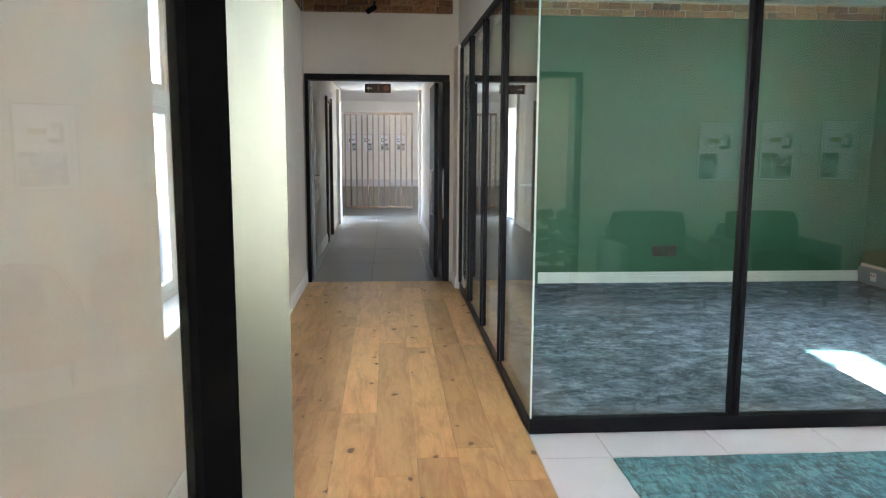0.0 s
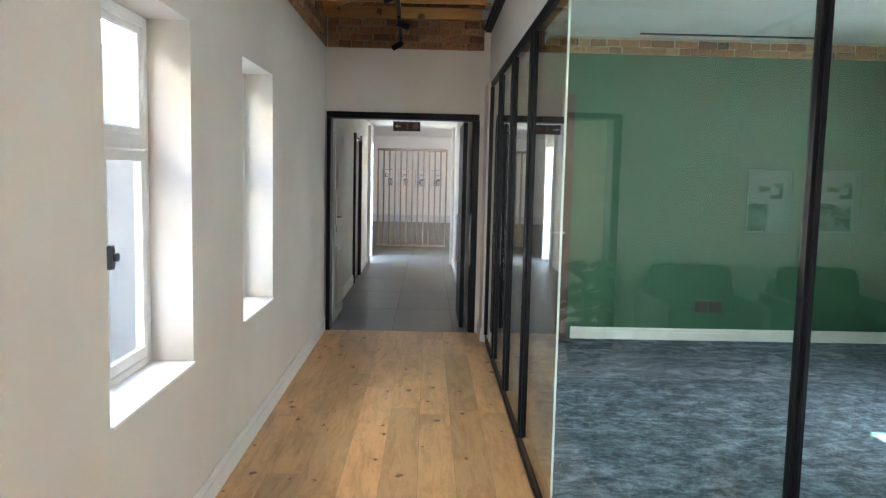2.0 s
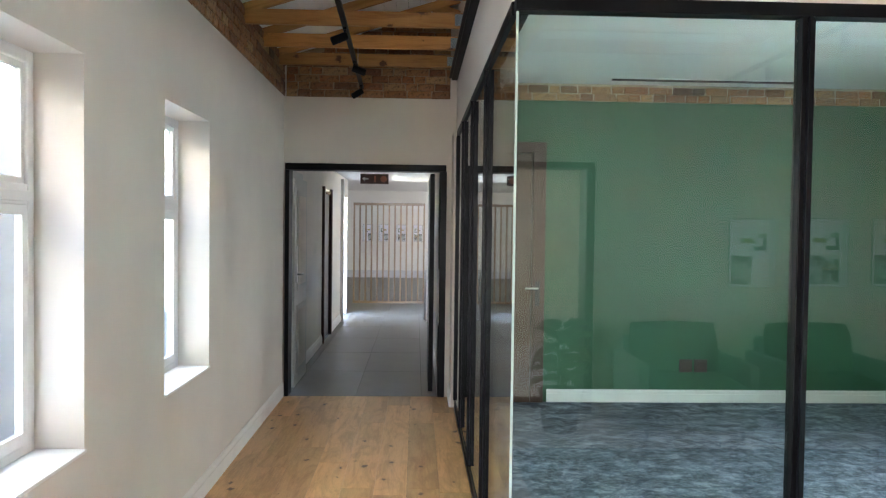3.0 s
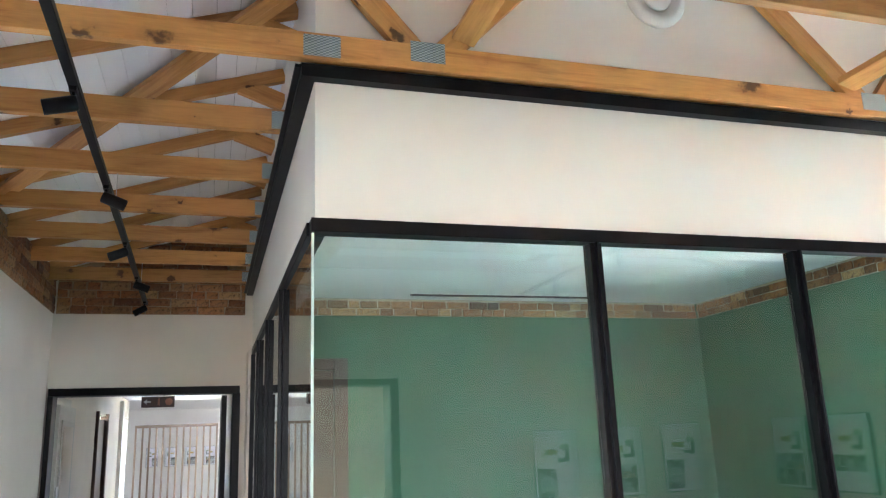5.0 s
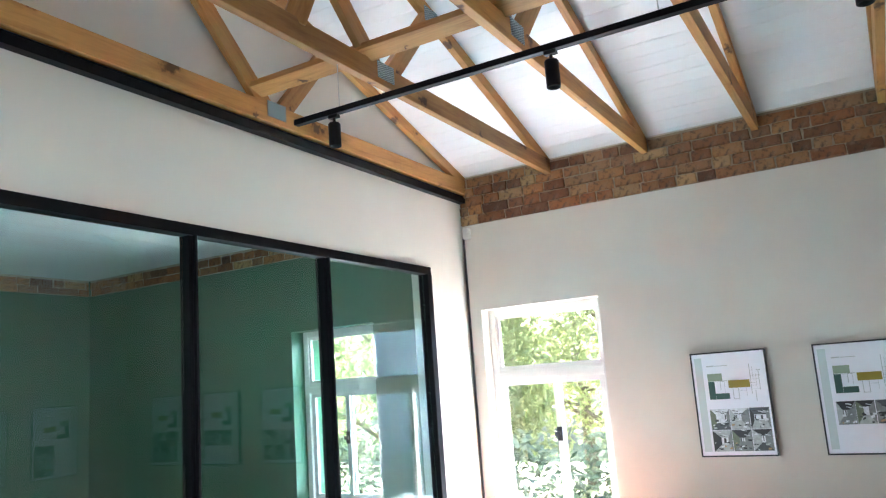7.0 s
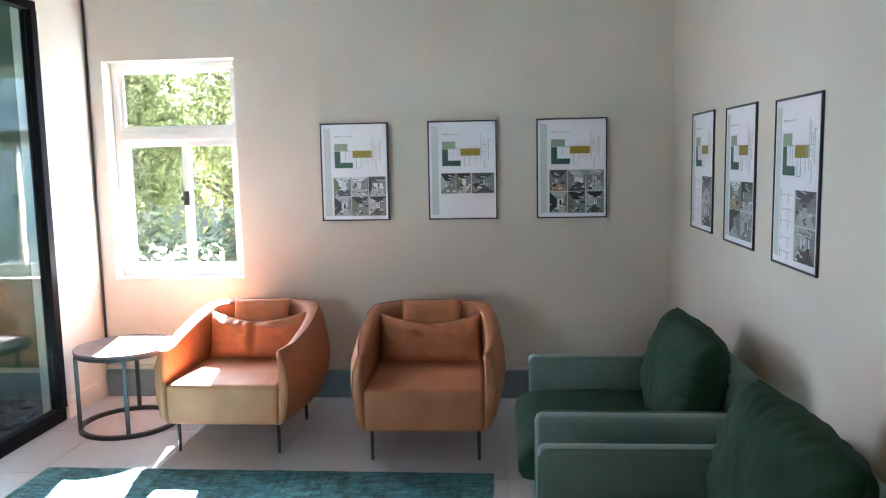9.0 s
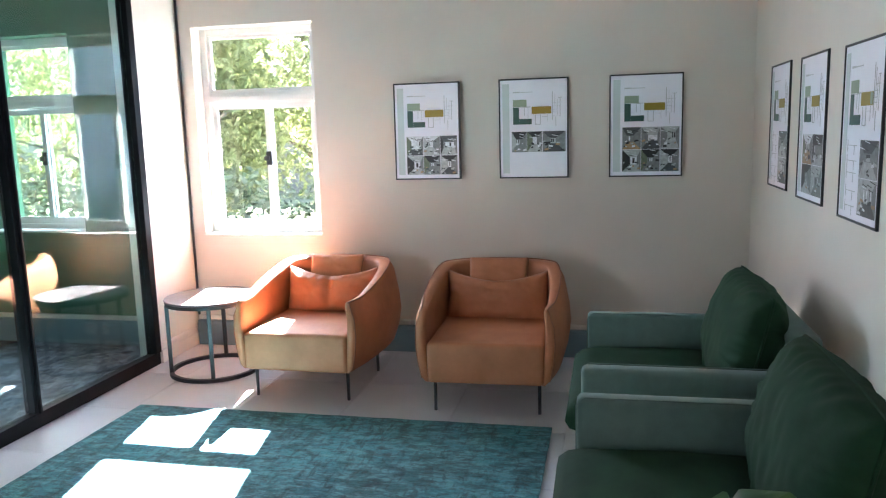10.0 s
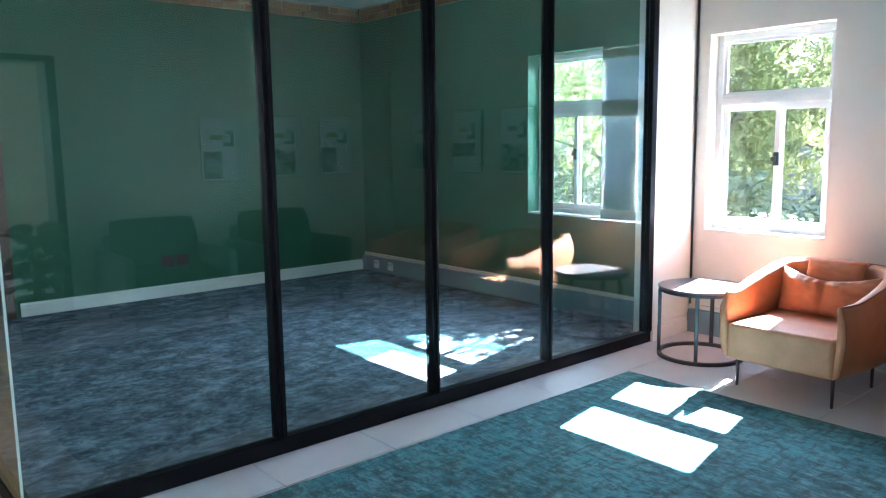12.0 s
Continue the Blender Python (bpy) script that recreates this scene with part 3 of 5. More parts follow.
# service trunking along the east wall
for nm, a, b, xw in (("lounge", YS, YF - 0.02, XE), ("meeting", YF + 0.14, YG - 0.02, XM)):
    tr = thing("dado_trunking", "blue-grey service trunking along the foot of the wall", "trunking", "wall trunking")
    part("body", boxed(xw - 0.055, xw, a, b, 0.0, 0.17, 0.005), M["trunk"], tr)
    part("cover", boxed(xw - 0.06, xw - 0.056, a, b, 0.085, 0.15), M["trunk"], tr)
    part("top_strip", boxed(xw - 0.03, xw, a, b, 0.171, 0.2, 0.004), M["wall"], tr, "cream strip on top")
    for y in ((2.98, 2.88) if nm == "lounge" else (7.35, 7.1)):
        sk = part("socket", boxed(xw - 0.066, xw - 0.061, y - 0.045, y + 0.045, 0.05, 0.135, 0.002), M["socket_w"], tr, "pale socket with red switches")
        for dy in (-0.02, 0.02):
            part("switch", boxed(xw - 0.071, xw - 0.0665, y + dy - 0.007, y + dy + 0.007, 0.1, 0.12), M["red"], sk, "red rocker switch")


# ---- windows ----
def window(name, xface, out, y0, y1, z0, z1, ztr, ymul, label, deep=0.105):
    """A white aluminium window with a fanlight over two sliding lights. out: +1 if outside is towards +x."""
    w = tagged(new(name), label, "window", kind="structure")
    xa, xb = sorted((xface + out * deep, xface + out * (deep + 0.05)))
    xm = (xa + xb) / 2
    fr = 0.045
    a, b, c, d = y0 + 0.001, y1 - 0.001, z0 + 0.001, z1 - 0.001
    for nm, bx in (("frame_jamb", (a, a + fr, c, d)), ("frame_jamb", (b - fr, b, c, d)), ("frame_head", (a + fr, b - fr, d - fr, d)),
                   ("frame_sill", (a + fr, b - fr, c, c + fr)), ("transom", (a + fr, b - fr, ztr, ztr + 0.075))):
        part(nm, boxed(xa, xb, bx[0], bx[1], bx[2], bx[3], 0.006), M["winframe"], w)
    part("drip_rail", boxed(xa - 0.012 if out > 0 else xb, xa if out > 0 else xb + 0.012, a + fr, b - fr, ztr + 0.012, ztr + 0.05, 0.003), M["winframe"], w)
    # fanlight bead
    s = 0.022
    for bx in ((a + fr, a + fr + s, ztr + 0.075, d - fr), (b - fr - s, b - fr, ztr + 0.075, d - fr), (a + fr + s, b - fr - s, ztr + 0.075, ztr + 0.075 + s), (a + fr + s, b - fr - s, d - fr - s, d - fr)):
        part("bead", boxed(xm - 0.012, xm + 0.012, *bx), M["winframe"], w)
    p = part("pane", boxed(xm - 0.003, xm + 0.003, a + fr + 0.005, b - fr - 0.005, ztr + 0.08, d - fr - 0.005), M["pane"], w)
    p.visible_shadow = False
    # two sashes, one in front of the other
    for k, (ya, yb) in enumerate(((a + fr, ymul + 0.022), (ymul - 0.022, b - fr))):
        xs = xm + (0.012 if k else -0.012)
        sw = 0.034
        sash = part("sash", boxed(xs - 0.011, xs + 0.011, ya, ya + sw, c + fr, ztr, 0.003), M["winframe"], w)
        for bx in ((yb - sw, yb, c + fr, ztr), (ya + sw, yb - sw, c + fr, c + fr + 0.045), (ya + sw, yb - sw, ztr - sw, ztr)):
            part("rail", boxed(xs - 0.011, xs + 0.011, *bx), M["winframe"], sash)
        p = part("pane", boxed(xs - 0.003, xs + 0.003, ya + sw - 0.005, yb - sw + 0.005, c + fr + 0.04, ztr - sw + 0.005), M["pane"], sash)
        p.visible_shadow = False
    xi = xa - 0.02 if out > 0 else xb
    latch = part("latch", boxed(xi, xi + 0.02, ymul - 0.018, ymul + 0.018, z0 + 0.46, z0 + 0.55, 0.004), M["dark"], w, "black sash latch")
    part("latch_lever", boxed(xi - 0.012 if out > 0 else xi + 0.02, xi if out > 0 else xi + 0.032, ymul - 0.006, ymul + 0.03, z0 + 0.49, z0 + 0.52, 0.003), M["dark"], latch)
    part("sill_board", boxed(*sorted((xface - out * 0.012, xface + out * (deep - 0.001))), y0 + 0.002, y1 - 0.002, z0 + 0.001, z0 + 0.014, 0.004), M["white"], w, "white painted inner sill")
    return w


window("window_1", XE, 1, *EAST_WIN[0], 1.61, 3.105, "white aluminium window with fanlight and sliding sashes in beige wall")
window("window_2", XM + 0.03, 1, *EAST_WIN[1], 1.62, 4.76, "white aluminium window with fanlight in green wall")
window("window_3", XW, -1, *WEST_WIN[0], 1.605, 3.315, "white aluminium corridor window with black latch", 0.176)
window("window_4", XW, -1, *WEST_WIN[1], 1.605, 5.01, "tall white aluminium corridor window beside the doorway", 0.176)


# ---- glass partition ----
def glazed_screen():
    s = tagged(new("glass_partition"), "black aluminium framed glass partition with frameless glass corner", "partition", kind="structure")
    D = 0.055
    x_posts = [1.886, 2.80, 3.69]
    y_posts = [4.68, 5.60, 6.50]
    zb, zt = 0.075, 2.315
    # front rails and posts
    part("bottom_rail", boxed(XG, 4.74, YF - 0.005, YF + D, 0.0, zb, 0.003), M["black"], s)
    part("top_rail", boxed(XG, 4.74, YF - 0.012, YF + D, zt, 2.363, 0.003), M["black"], s)
    for x in x_posts:
        p = part("post", boxed(x - 0.024, x + 0.024, YF - 0.004, YF + D, zb, zt, 0.003), M["black"], s)
        part("fin", boxed(x - 0.006, x + 0.006, YF - 0.022, YF - 0.0045, zb, zt, 0.002), M["black"], p)
    part("end_post", boxed(4.685, 4.741, YF - 0.014, YF + D, zb, zt, 0.003), M["black"], s)
    # side rails and posts
    part("bottom_rail", boxed(XG, XG + D, YF + D + 0.001, 7.42, 0.0, zb, 0.003), M["black"], s)
    part("top_rail", boxed(XG - 0.008, XG + D, YF + D + 0.001, 7.42, zt, 2.363, 0.003), M["black"], s)
    for y in y_posts:
        p = part("post", boxed(XG - 0.002, XG + D, y - 0.024, y + 0.024, zb, zt, 0.003), M["black"], s)
        part("fin", boxed(XG - 0.02, XG - 0.0025, y - 0.006, y + 0.006, zb, zt, 0.002), M["black"], p)
    part("end_post", boxed(XG - 0.012, XG + D, 7.37, 7.425, zb, zt, 0.003), M["black"], s)
    # panes
    edges = [XG + 0.012] + x_posts + [4.70]
    for i in range(4):
        a = edges[i] + (0.003 if i == 0 else 0.02)
        pn = part("pane", boxed(a, edges[i + 1] - 0.02, YF + 0.016, YF + 0.024, zb - 0.01, zt + 0.01), M["glass"], s)
        pn.visible_shadow = False
    edges = [YF + 0.016] + y_posts + [7.39]
    for i in range(4):
        a = edges[i] + (0.0 if i == 0 else 0.02)
        pn = part("pane", boxed(XG + 0.004, XG + 0.012, a, edges[i + 1] - 0.02, zb - 0.01, zt + 0.01), M["glass"], s)
        pn.visible_shadow = False
    part("glass_edge", boxed(XG + 0.0035, XG + 0.0125, YF + 0.011, YF + 0.0155, zb, zt), M["glass_edge"], s, "polished pale green glass edge")
    return s


glazed_screen()

# doorway at the corridor's end
dr = tagged(new("door_1"), "black framed doorway at the corridor's end with door standing open", "doorway", kind="structure")
part("jamb", boxed(-0.694, -0.655, YN - 0.03, YN + 0.16, 0, 2.045, 0.004), M["black"], dr)
part("jamb", boxed(0.695, 0.757, YN - 0.03, YN + 0.16, 0, 2.045, 0.004), M["black"], dr)
part("head", boxed(-0.694, 0.752, YN - 0.03, YN + 0.16, 2.046, 2.105, 0.004), M["black"], dr)
leaf = part("leaf", boxed(0.612, 0.655, YN + 0.165, YN + 1.05, 0.01, 2.04, 0.003), M["black"], dr)
hd = bmesh.new()
tube(hd, [(0.60, YN + 0.2, 0.68), (0.575, YN + 0.2, 0.68), (0.575, YN + 0.2, 1.14), (0.60, YN + 0.2, 1.14)], 0.011)
part("pull_handle", hd, M["steel"], leaf, "long steel pull handle", True)
hd = bmesh.new()
tube(hd, [(0.687, YN - 0.031, 0.66), (0.687, YN - 0.062, 0.68), (0.687, YN - 0.062, 1.14), (0.687, YN - 0.031, 1.16)], 0.010)
part("pull_handle", hd, M["steel"], dr, "long steel pull handle", True)

# brown door in the meeting room's back wall
bd = tagged(new("door_2"), "dark brown timber door with lever handle in the green wall", "door", kind="structure")
part("leaf", boxed(1.02, 1.50, YG - 0.045, YG - 0.003, 0.01, 2.2, 0.003), M["door_brown"], bd)
part("architrave", boxed(1.505, 1.62, YG - 0.05, YG - 0.001, 0.008, 2.3, 0.004), M["door_brown"], bd)
part("architrave", boxed(1.0, 1.5045, YG - 0.05, YG - 0.001, 2.205, 2.3, 0.004), M["door_brown"], bd)
hp = part("handle_plate", boxed(1.535, 1.575, YG - 0.06, YG - 0.051, 0.86, 1.08, 0.003), M["dark"], bd)
hb = bmesh.new()
tube(hb, [(1.555, YG - 0.06, 1.02), (1.555, YG - 0.1, 1.02), (1.44, YG - 0.1, 1.02)], 0.009)
part("lever", hb, M["steel"], hp, "steel lever handle", True)

# double socket on the green wall
for x in (2.905, 3.042):
    so = thing("wall_socket", "dark bronze socket plate on green wall", "socket", "sockets on the green wall")
    pl = part("plate", boxed(x - 0.058, x + 0.058, YG - 0.014, YG, 0.277, 0.393, 0.006), M["socket"], so)
    part("insert", boxed(x - 0.042, x + 0.042, YG - 0.018, YG - 0.0145, 0.293, 0.377, 0.003), M["socket"], so)

# ---- entrance screen and open leaf ----
en = tagged(new("door_3"), "black framed glazed entrance with one leaf open", "doorway", kind="structure")
YD0, YD1 = YS - 0.265, YS - 0.205
part("jamb", boxed(-0.30, -0.25, YD0, YD1, 0, 2.05, 0.003), M["black"], en)
part("jamb", boxed(1.90, 1.969, YD0, YS + 0.012, 0, 2.05, 0.003), M["black"], en)
part("head", boxed(-0.30, 1.969, YD0, YS + 0.012, 2.051, 2.099, 0.003), M["black"], en)
part("mullion", boxed(0.93, 0.985, YD0, YD1, 0, 2.05, 0.003), M["black"], en)
part("bottom_rail", boxed(0.986, 1.899, YD0, YD1, 0, 0.08, 0.003), M["black"], en)
g = part("pane", boxed(0.98, 1.905, YD0 + 0.025, YD0 + 0.033, 0.075, 2.055), M["clear"], en)
g.visible_shadow = False
# open leaf: u runs along it from its free edge back to the hinge
LEAF_EDGE = (0.015, 0.501)
LW = 0.70
leaf_m = Matrix.Translation((LEAF_EDGE[0], LEAF_EDGE[1], 0)) @ Matrix.Rotation(radians(180 + 65.0), 4, 'Z')


def leaf_part(name, u0, u1, t0, t1, z0, z1, mat, label="", bev=0.002):
    b = boxed(u0, u1, t0, t1, z0, z1, bev)
    b.transform(leaf_m)
    return part(name, b, mat, en, label)


def leaf_post(name, plan, mat, label=""):
    """An upright of the leaf from its outline in plan."""
    b = bmesh.new()
    lo = [b.verts.new((x, y, 0.012)) for x, y in plan]
    hi = [b.verts.new((x, y, 2.04)) for x, y in plan]
    b.faces.new(lo)
    b.faces.new(hi)
    for k in range(len(plan)):
        m_ = (k + 1) % len(plan)
        b.faces.new([lo[k], lo[m_], hi[m_], hi[k]])
    return part(name, b, mat, en, label)


leaf_post("leaf_edge_plate", [(0.069, 0.503), (0.0345, 0.5158), (0.036, 0.523), (0.062, 0.5135)], M["edge_alu"], "brushed grey aluminium edge of the open leaf")
leaf_post("leaf_stile", [(0.034, 0.516), (0.015, 0.501), (0.002, 0.51), (0.02, 0.54), (0.0355, 0.5235)], M["gasket"])
leaf_part("leaf_stile", LW - 0.05, LW, -0.02, 0.02, 0.012, 2.04, M["black"])
leaf_part("leaf_rail", 0.0, LW - 0.051, -0.02, 0.0, 0.012, 0.09, M["black"])
leaf_part("leaf_rail", 0.0, LW - 0.051, -0.02, 0.0, 1.97, 2.04, M["black"])
g = leaf_part("leaf_pane", 0.001, LW - 0.052, -0.012, -0.006, 0.091, 1.969, M["clear"], bev=0)
g.visible_shadow = False

# vestibule behind the entrance; the opening in its south wall is added for light
structure("wall_vestibule_west", wall_bm("x", -1.3, -1.2, -3.6, -0.161, 0, 2.7), M["wall"], "beige vestibule wall", "wall")
structure("wall_vestibule_east", wall_bm("x", 3.2, 3.3, -3.6, -0.161, 0, 2.7), M["wall"], "beige vestibule wall", "wall")
structure("wall_vestibule_south", wall_bm("y", -3.7, -3.6, -1.3, 3.3, 0, 2.7, [(-0.9, -0.2, 0.85, 2.25)]), M["wall"], "beige vestibule wall with an opening added for the fill lamp", "wall")
structure("ceiling_vestibule", wall_bm("y", -3.7, -0.161, -1.3, 3.3, 2.7, 2.75), M["ceil"], "white vestibule ceiling", "ceiling")


# ---- trusses ----
def aligned_timber(name, a, b, yc, th, depth, parent, mat):
    """A straight timber in a truss's plane between (x, z) places, its length along the object's x so that the grain follows it."""
    ax, az = a
    bx, bz = b
    L_ = math.hypot(bx - ax, bz - az)
    bm = boxed(-L_ / 2, L_ / 2, -th / 2, th / 2, -depth / 2, depth / 2, 0.002, 1)
    ob = part(name, bm, mat, parent)
    ob.matrix_basis = Matrix.Translation(((ax + bx) / 2, yc, (az + bz) / 2)) @ Matrix.Rotation(-math.atan2(bz - az, bx - ax), 4, 'Y')
    return ob


def truss(y, x0=XW, x1=XE, full=True, low=0.0):
    tr = thing("roof_truss", "exposed pine roof truss with galvanised nail plates", "truss", "roof trusses")
    T = 0.038
    zb = Z_CHORD - low
    zc = zb + 0.05
    aligned_timber("bottom_chord", (x0, zc), (x1, zc), y, T, 0.1, tr, M["pine_x"])
    rd = 0.07
    off = rd / 2 * math.sqrt(1 + SLOPE * SLOPE)
    n1, n2 = 1.245, 3.29
    q1, q2 = XW + (XE - XW) / 4, XE - (XE - XW) / 4
    if full:
        aligned_timber("rafter", (XW, rafter_z(XW) + off), (XR, rafter_z(XR) + off), y, T, rd, tr, M["pine_x"])
        aligned_timber("rafter", (XR, rafter_z(XR) + off), (XE, rafter_z(XE) + off), y, T, rd, tr, M["pine_x"])
        webs = [((n1 - 0.05, zb + 0.075), (q1, rafter_z(q1) + 0.03)), ((n1 + 0.06, zb + 0.075), (XR - 0.02, rafter_z(XR) + 0.02)),
                ((n2 - 0.06, zb + 0.075), (XR + 0.02, rafter_z(XR) + 0.02)), ((n2 + 0.05, zb + 0.075), (q2, rafter_z(q2) + 0.03))]
    else:
        aligned_timber("rafter", (XW, rafter_z(XW) + off), (x1, rafter_z(x1) + off), y, T, rd, tr, M["pine_x"])
        webs = [((0.84, 3.35), (0.62, rafter_z(0.62) + 0.03))]
    for a, b in webs:
        aligned_timber("web", a, b, y, T * 0.96, 0.09, tr, M["pine_x"])
    plates = [(n1, zb + 0.07), (n2, zb + 0.07), (q1, rafter_z(q1) + 0.02), (q2, rafter_z(q2) + 0.02)] if full else []
    plates.append((0.86 if full else 0.8, zc))
    for px, pz in plates:
        for s in (-1, 1):
            pb = boxed(px - 0.065, px + 0.065, y + s * (T / 2 + 0.0012) - 0.001, y + s * (T / 2 + 0.0012) + 0.001, pz - 0.04, pz + 0.04)
            pl_ = part("nail_plate", pb, M["galv"], tr, "galvanised toothed nail plate")
    return tr


for k in range(6):
    truss(3.622 - 0.65 * k, low=0.0 if k else 0.02)
for k in range(1, 7):
    truss(3.622 + 0.65 * k, XW, 0.842, False, 0.03)

# long diagonal wind brace under the corridor rafters, and short ones in the lounge
def brace(p0, p1, w=0.1, t=0.036, label="long diagonal pine brace under the rafters"):
    p0, p1 = Vector(p0), Vector(p1)
    d = p1 - p0
    bm = boxed(-d.length / 2, d.length / 2, -w / 2, w / 2, -t / 2, t / 2, 0.002, 1)
    ob = tagged(part("roof_brace", bm, M["pine_x"]), label, "brace")
    xa = d.normalized()
    up = Vector((SLOPE, 0, 1)).normalized()
    ya = up.cross(xa).normalized()
    za = xa.cross(ya)
    m = Matrix((xa, ya, za)).transposed().to_4x4()
    ob.matrix_basis = Matrix.Translation((p0 + p1) / 2) @ m
    return ob


for off_ in (0.0, 0.085):
    brace((-0.69, 5.66 + off_, rafter_z(-0.69) - 0.02), (1.6, 3.03 + off_, rafter_z(1.6) - 0.02), 0.05)
for x in (1.385, 3.15):
    z = Z_CHORD + 0.119
    brace((x, -0.1, z), (x, 3.60, z), 0.09, 0.036, "pine runner lying along the bottom chords")

brace((2.7, 2.975, Z_CHORD + 0.09), (2.72, 2.62, 3.72), 0.09, 0.036, "short pine brace rising from a bottom chord")

# round ceiling valve on the gable
vt = thing("wall_vent", "round white air valve on the cream gable", "vent")
vb = bmesh.new()
lathe(vb, [(0.095, 0.0), (0.14, 0.0), (0.14, 0.012), (0.125, 0.026), (0.1, 0.03), (0.092, 0.012)], (0, 0, 0), 40)
vb.transform(Matrix.Translation((2.265, YF, 3.396)) @ Matrix.Rotation(radians(90), 4, 'X'))
part("ring", vb, M["skirt"], vt, smooth=True)
vb = bmesh.new()
lathe(vb, [(0.0, 0.0), (0.09, 0.0), (0.09, 0.003), (0.0, 0.003)], (0, 0, 0), 32)
vb.transform(Matrix.Translation((2.265, YF - 0.001, 3.396)) @ Matrix.Rotation(radians(90), 4, 'X'))
part("throat", vb, M["dark"], vt)
vb = bmesh.new()
lathe(vb, [(0.02, 0.0), (0.07, 0.012), (0.062, 0.024), (0.0, 0.032)], (0, 0, 0), 32)
vb.transform(Matrix.Translation((2.265, YF - 0.004, 3.396)) @ Matrix.Rotation(radians(90), 4, 'X'))
part("disc", vb, M["skirt"], vt, smooth=True)


# ---- track lights ----
def track(x, y0, y1, z, spots, wires, label):
    t = thing("track_light", label, "track light", "track lights")
    part("rail", boxed(x - 0.015, x + 0.015, y0, y1, z - 0.012, z + 0.012, 0.002), M["black"], t)
    for y in wires:
        b = bmesh.new()
        tube(b, [(x, y, z + 0.012), (x, y, Z_CHORD + 0.02)], 0.0022, 6)
        part("hanger_wire", b, M["steel"], t)
    for y, tilt, turn in spots:
        b = bmesh.new()
        box(b, x - 0.011, x + 0.011, y - 0.022, y + 0.022, z - 0.026, z - 0.0125)
        tube(b, [(x, y, z - 0.026), (x, y, z - 0.06)], 0.006)
        sp = part("adapter", b, M["black"], t)
        b = bmesh.new()
        lathe(b, [(0.001, 0.05), (0.022, 0.05), (0.025, 0.045), (0.025, -0.048), (0.023, -0.05), (0.02, -0.04), (0.001, -0.036)], (0, 0, 0), 20)
        b.transform(Matrix.Translation((x, y, z - 0.062)) @ Matrix.Rotation(radians(turn), 4, 'Z') @ Matrix.Rotation(radians(tilt), 4, 'Y') @ Matrix.Translation((0, 0, -0.035)))
        part("spot_head", b, M["black"], t, "small black cylindrical spotlight head", True)
    return t


tc_ = track(0.02, 0.6, 7.5, 2.73, [(1.62, 72, 8), (2.6, 72, 190), (3.565, 74, 4), (4.53, 70, 186), (5.51, 66, 8), (6.43, 72, 190), (7.35, 58, 12)], (1.02, 2.97, 4.92, 6.87), "black ceiling track with tilted spotlights over the corridor")
tc_.matrix_basis = Matrix.Translation((0.009, 7.5, 0)) @ Matrix.Rotation(radians(1.2), 4, "Z") @ Matrix.Translation((-0.02, -7.5, 0))
track(2.955, 0.35, 3.2, 2.745, [(3.0, 0, 0), (2.05, 0, 0), (1.1, 0, 0)], (2.97, 1.67, 1.02), "black ceiling track with spotlights hung over the lounge")

# conduit and detector in the lounge corner
cd = thing("corner_conduit", "thin dark cable running down the corner with a white sensor", "cable")
b = bmesh.new()
tube(b, [(XE - 0.012, YF - 0.012, 0.2), (XE - 0.012, YF - 0.012, 2.62)], 0.008)
part("cable", b, M["dark"], cd)
part("sensor", boxed(XE - 0.05, XE - 0.001, YF - 0.07, YF - 0.022, 2.60, 2.68, 0.012), M["skirt"], cd, "small white motion sensor")


# ---- passage and hall beyond the corridor ----
PX0, PX1 = -0.74, 0.71
structure("wall_passage_west", wall_bm("x", PX0 - 0.15, PX0, YN + 0.16, 14.6, 0, 2.5, [(8.12, 8.98, -0.01, 2.03), (10.95, 11.8, -0.01, 2.03), (13.45, 14.45, -0.01, 2.05)]), M["wall"], "beige passage wall with doors", "wall")
structure("wall_passage_east", wall_bm("x", PX1, PX1 + 0.15, YN + 0.16, 14.4, 0, 2.5), M["wall"], "beige passage wall", "wall")
structure("ceiling_passage", wall_bm("y", YN + 0.16, 14.6, PX0 - 0.15, PX1 + 0.15, 2.36, 2.42), M["ceil"], "white passage ceiling", "ceiling")
structure("baseboard_passage_west", skirting_bm("x", PX0, 1, 9.1, 10.9), M["skirt"], "white skirting along the passage", "skirting")
structure("baseboard_passage_far", skirting_bm("x", PX0, 1, 11.85, 13.44), M["skirt"], "white skirting along the passage", "skirting")
structure("baseboard_passage_east", skirting_bm("x", PX1, -1, YN + 0.17, 14.4), M["skirt"], "white skirting along the passage", "skirting")
structure("wall_hall_north", wall_bm("y", 24.0, 24.15, -3.9, 3.9, 0, 2.75), M["white"], "white end wall of the hall", "wall")
structure("wall_hall_west", wall_bm("x", -4.0, -3.9, 14.6, 24.0, 0, 2.75), M["white"], "white hall wall", "wall")
structure("wall_hall_east", wall_bm("x", 3.9, 4.0, 14.4, 24.0, 0, 2.75), M["white"], "white hall wall", "wall")
structure("wall_hall_front_west", wall_bm("y", 14.5, 14.6, -4.0, PX0 - 0.15, 0, 2.75), M["white"], "white hall wall beside the passage", "wall")
structure("wall_hall_front_east", wall_bm("y", 14.4, 14.5, PX1 + 0.15, 4.0, 0, 2.75), M["white"], "white hall wall beside the passage", "wall")
structure("ceiling_hall", wall_bm("y", 14.4, 24.0, -4.0, 4.0, 2.62, 2.7), M["ceil"], "white hall ceiling", "ceiling")
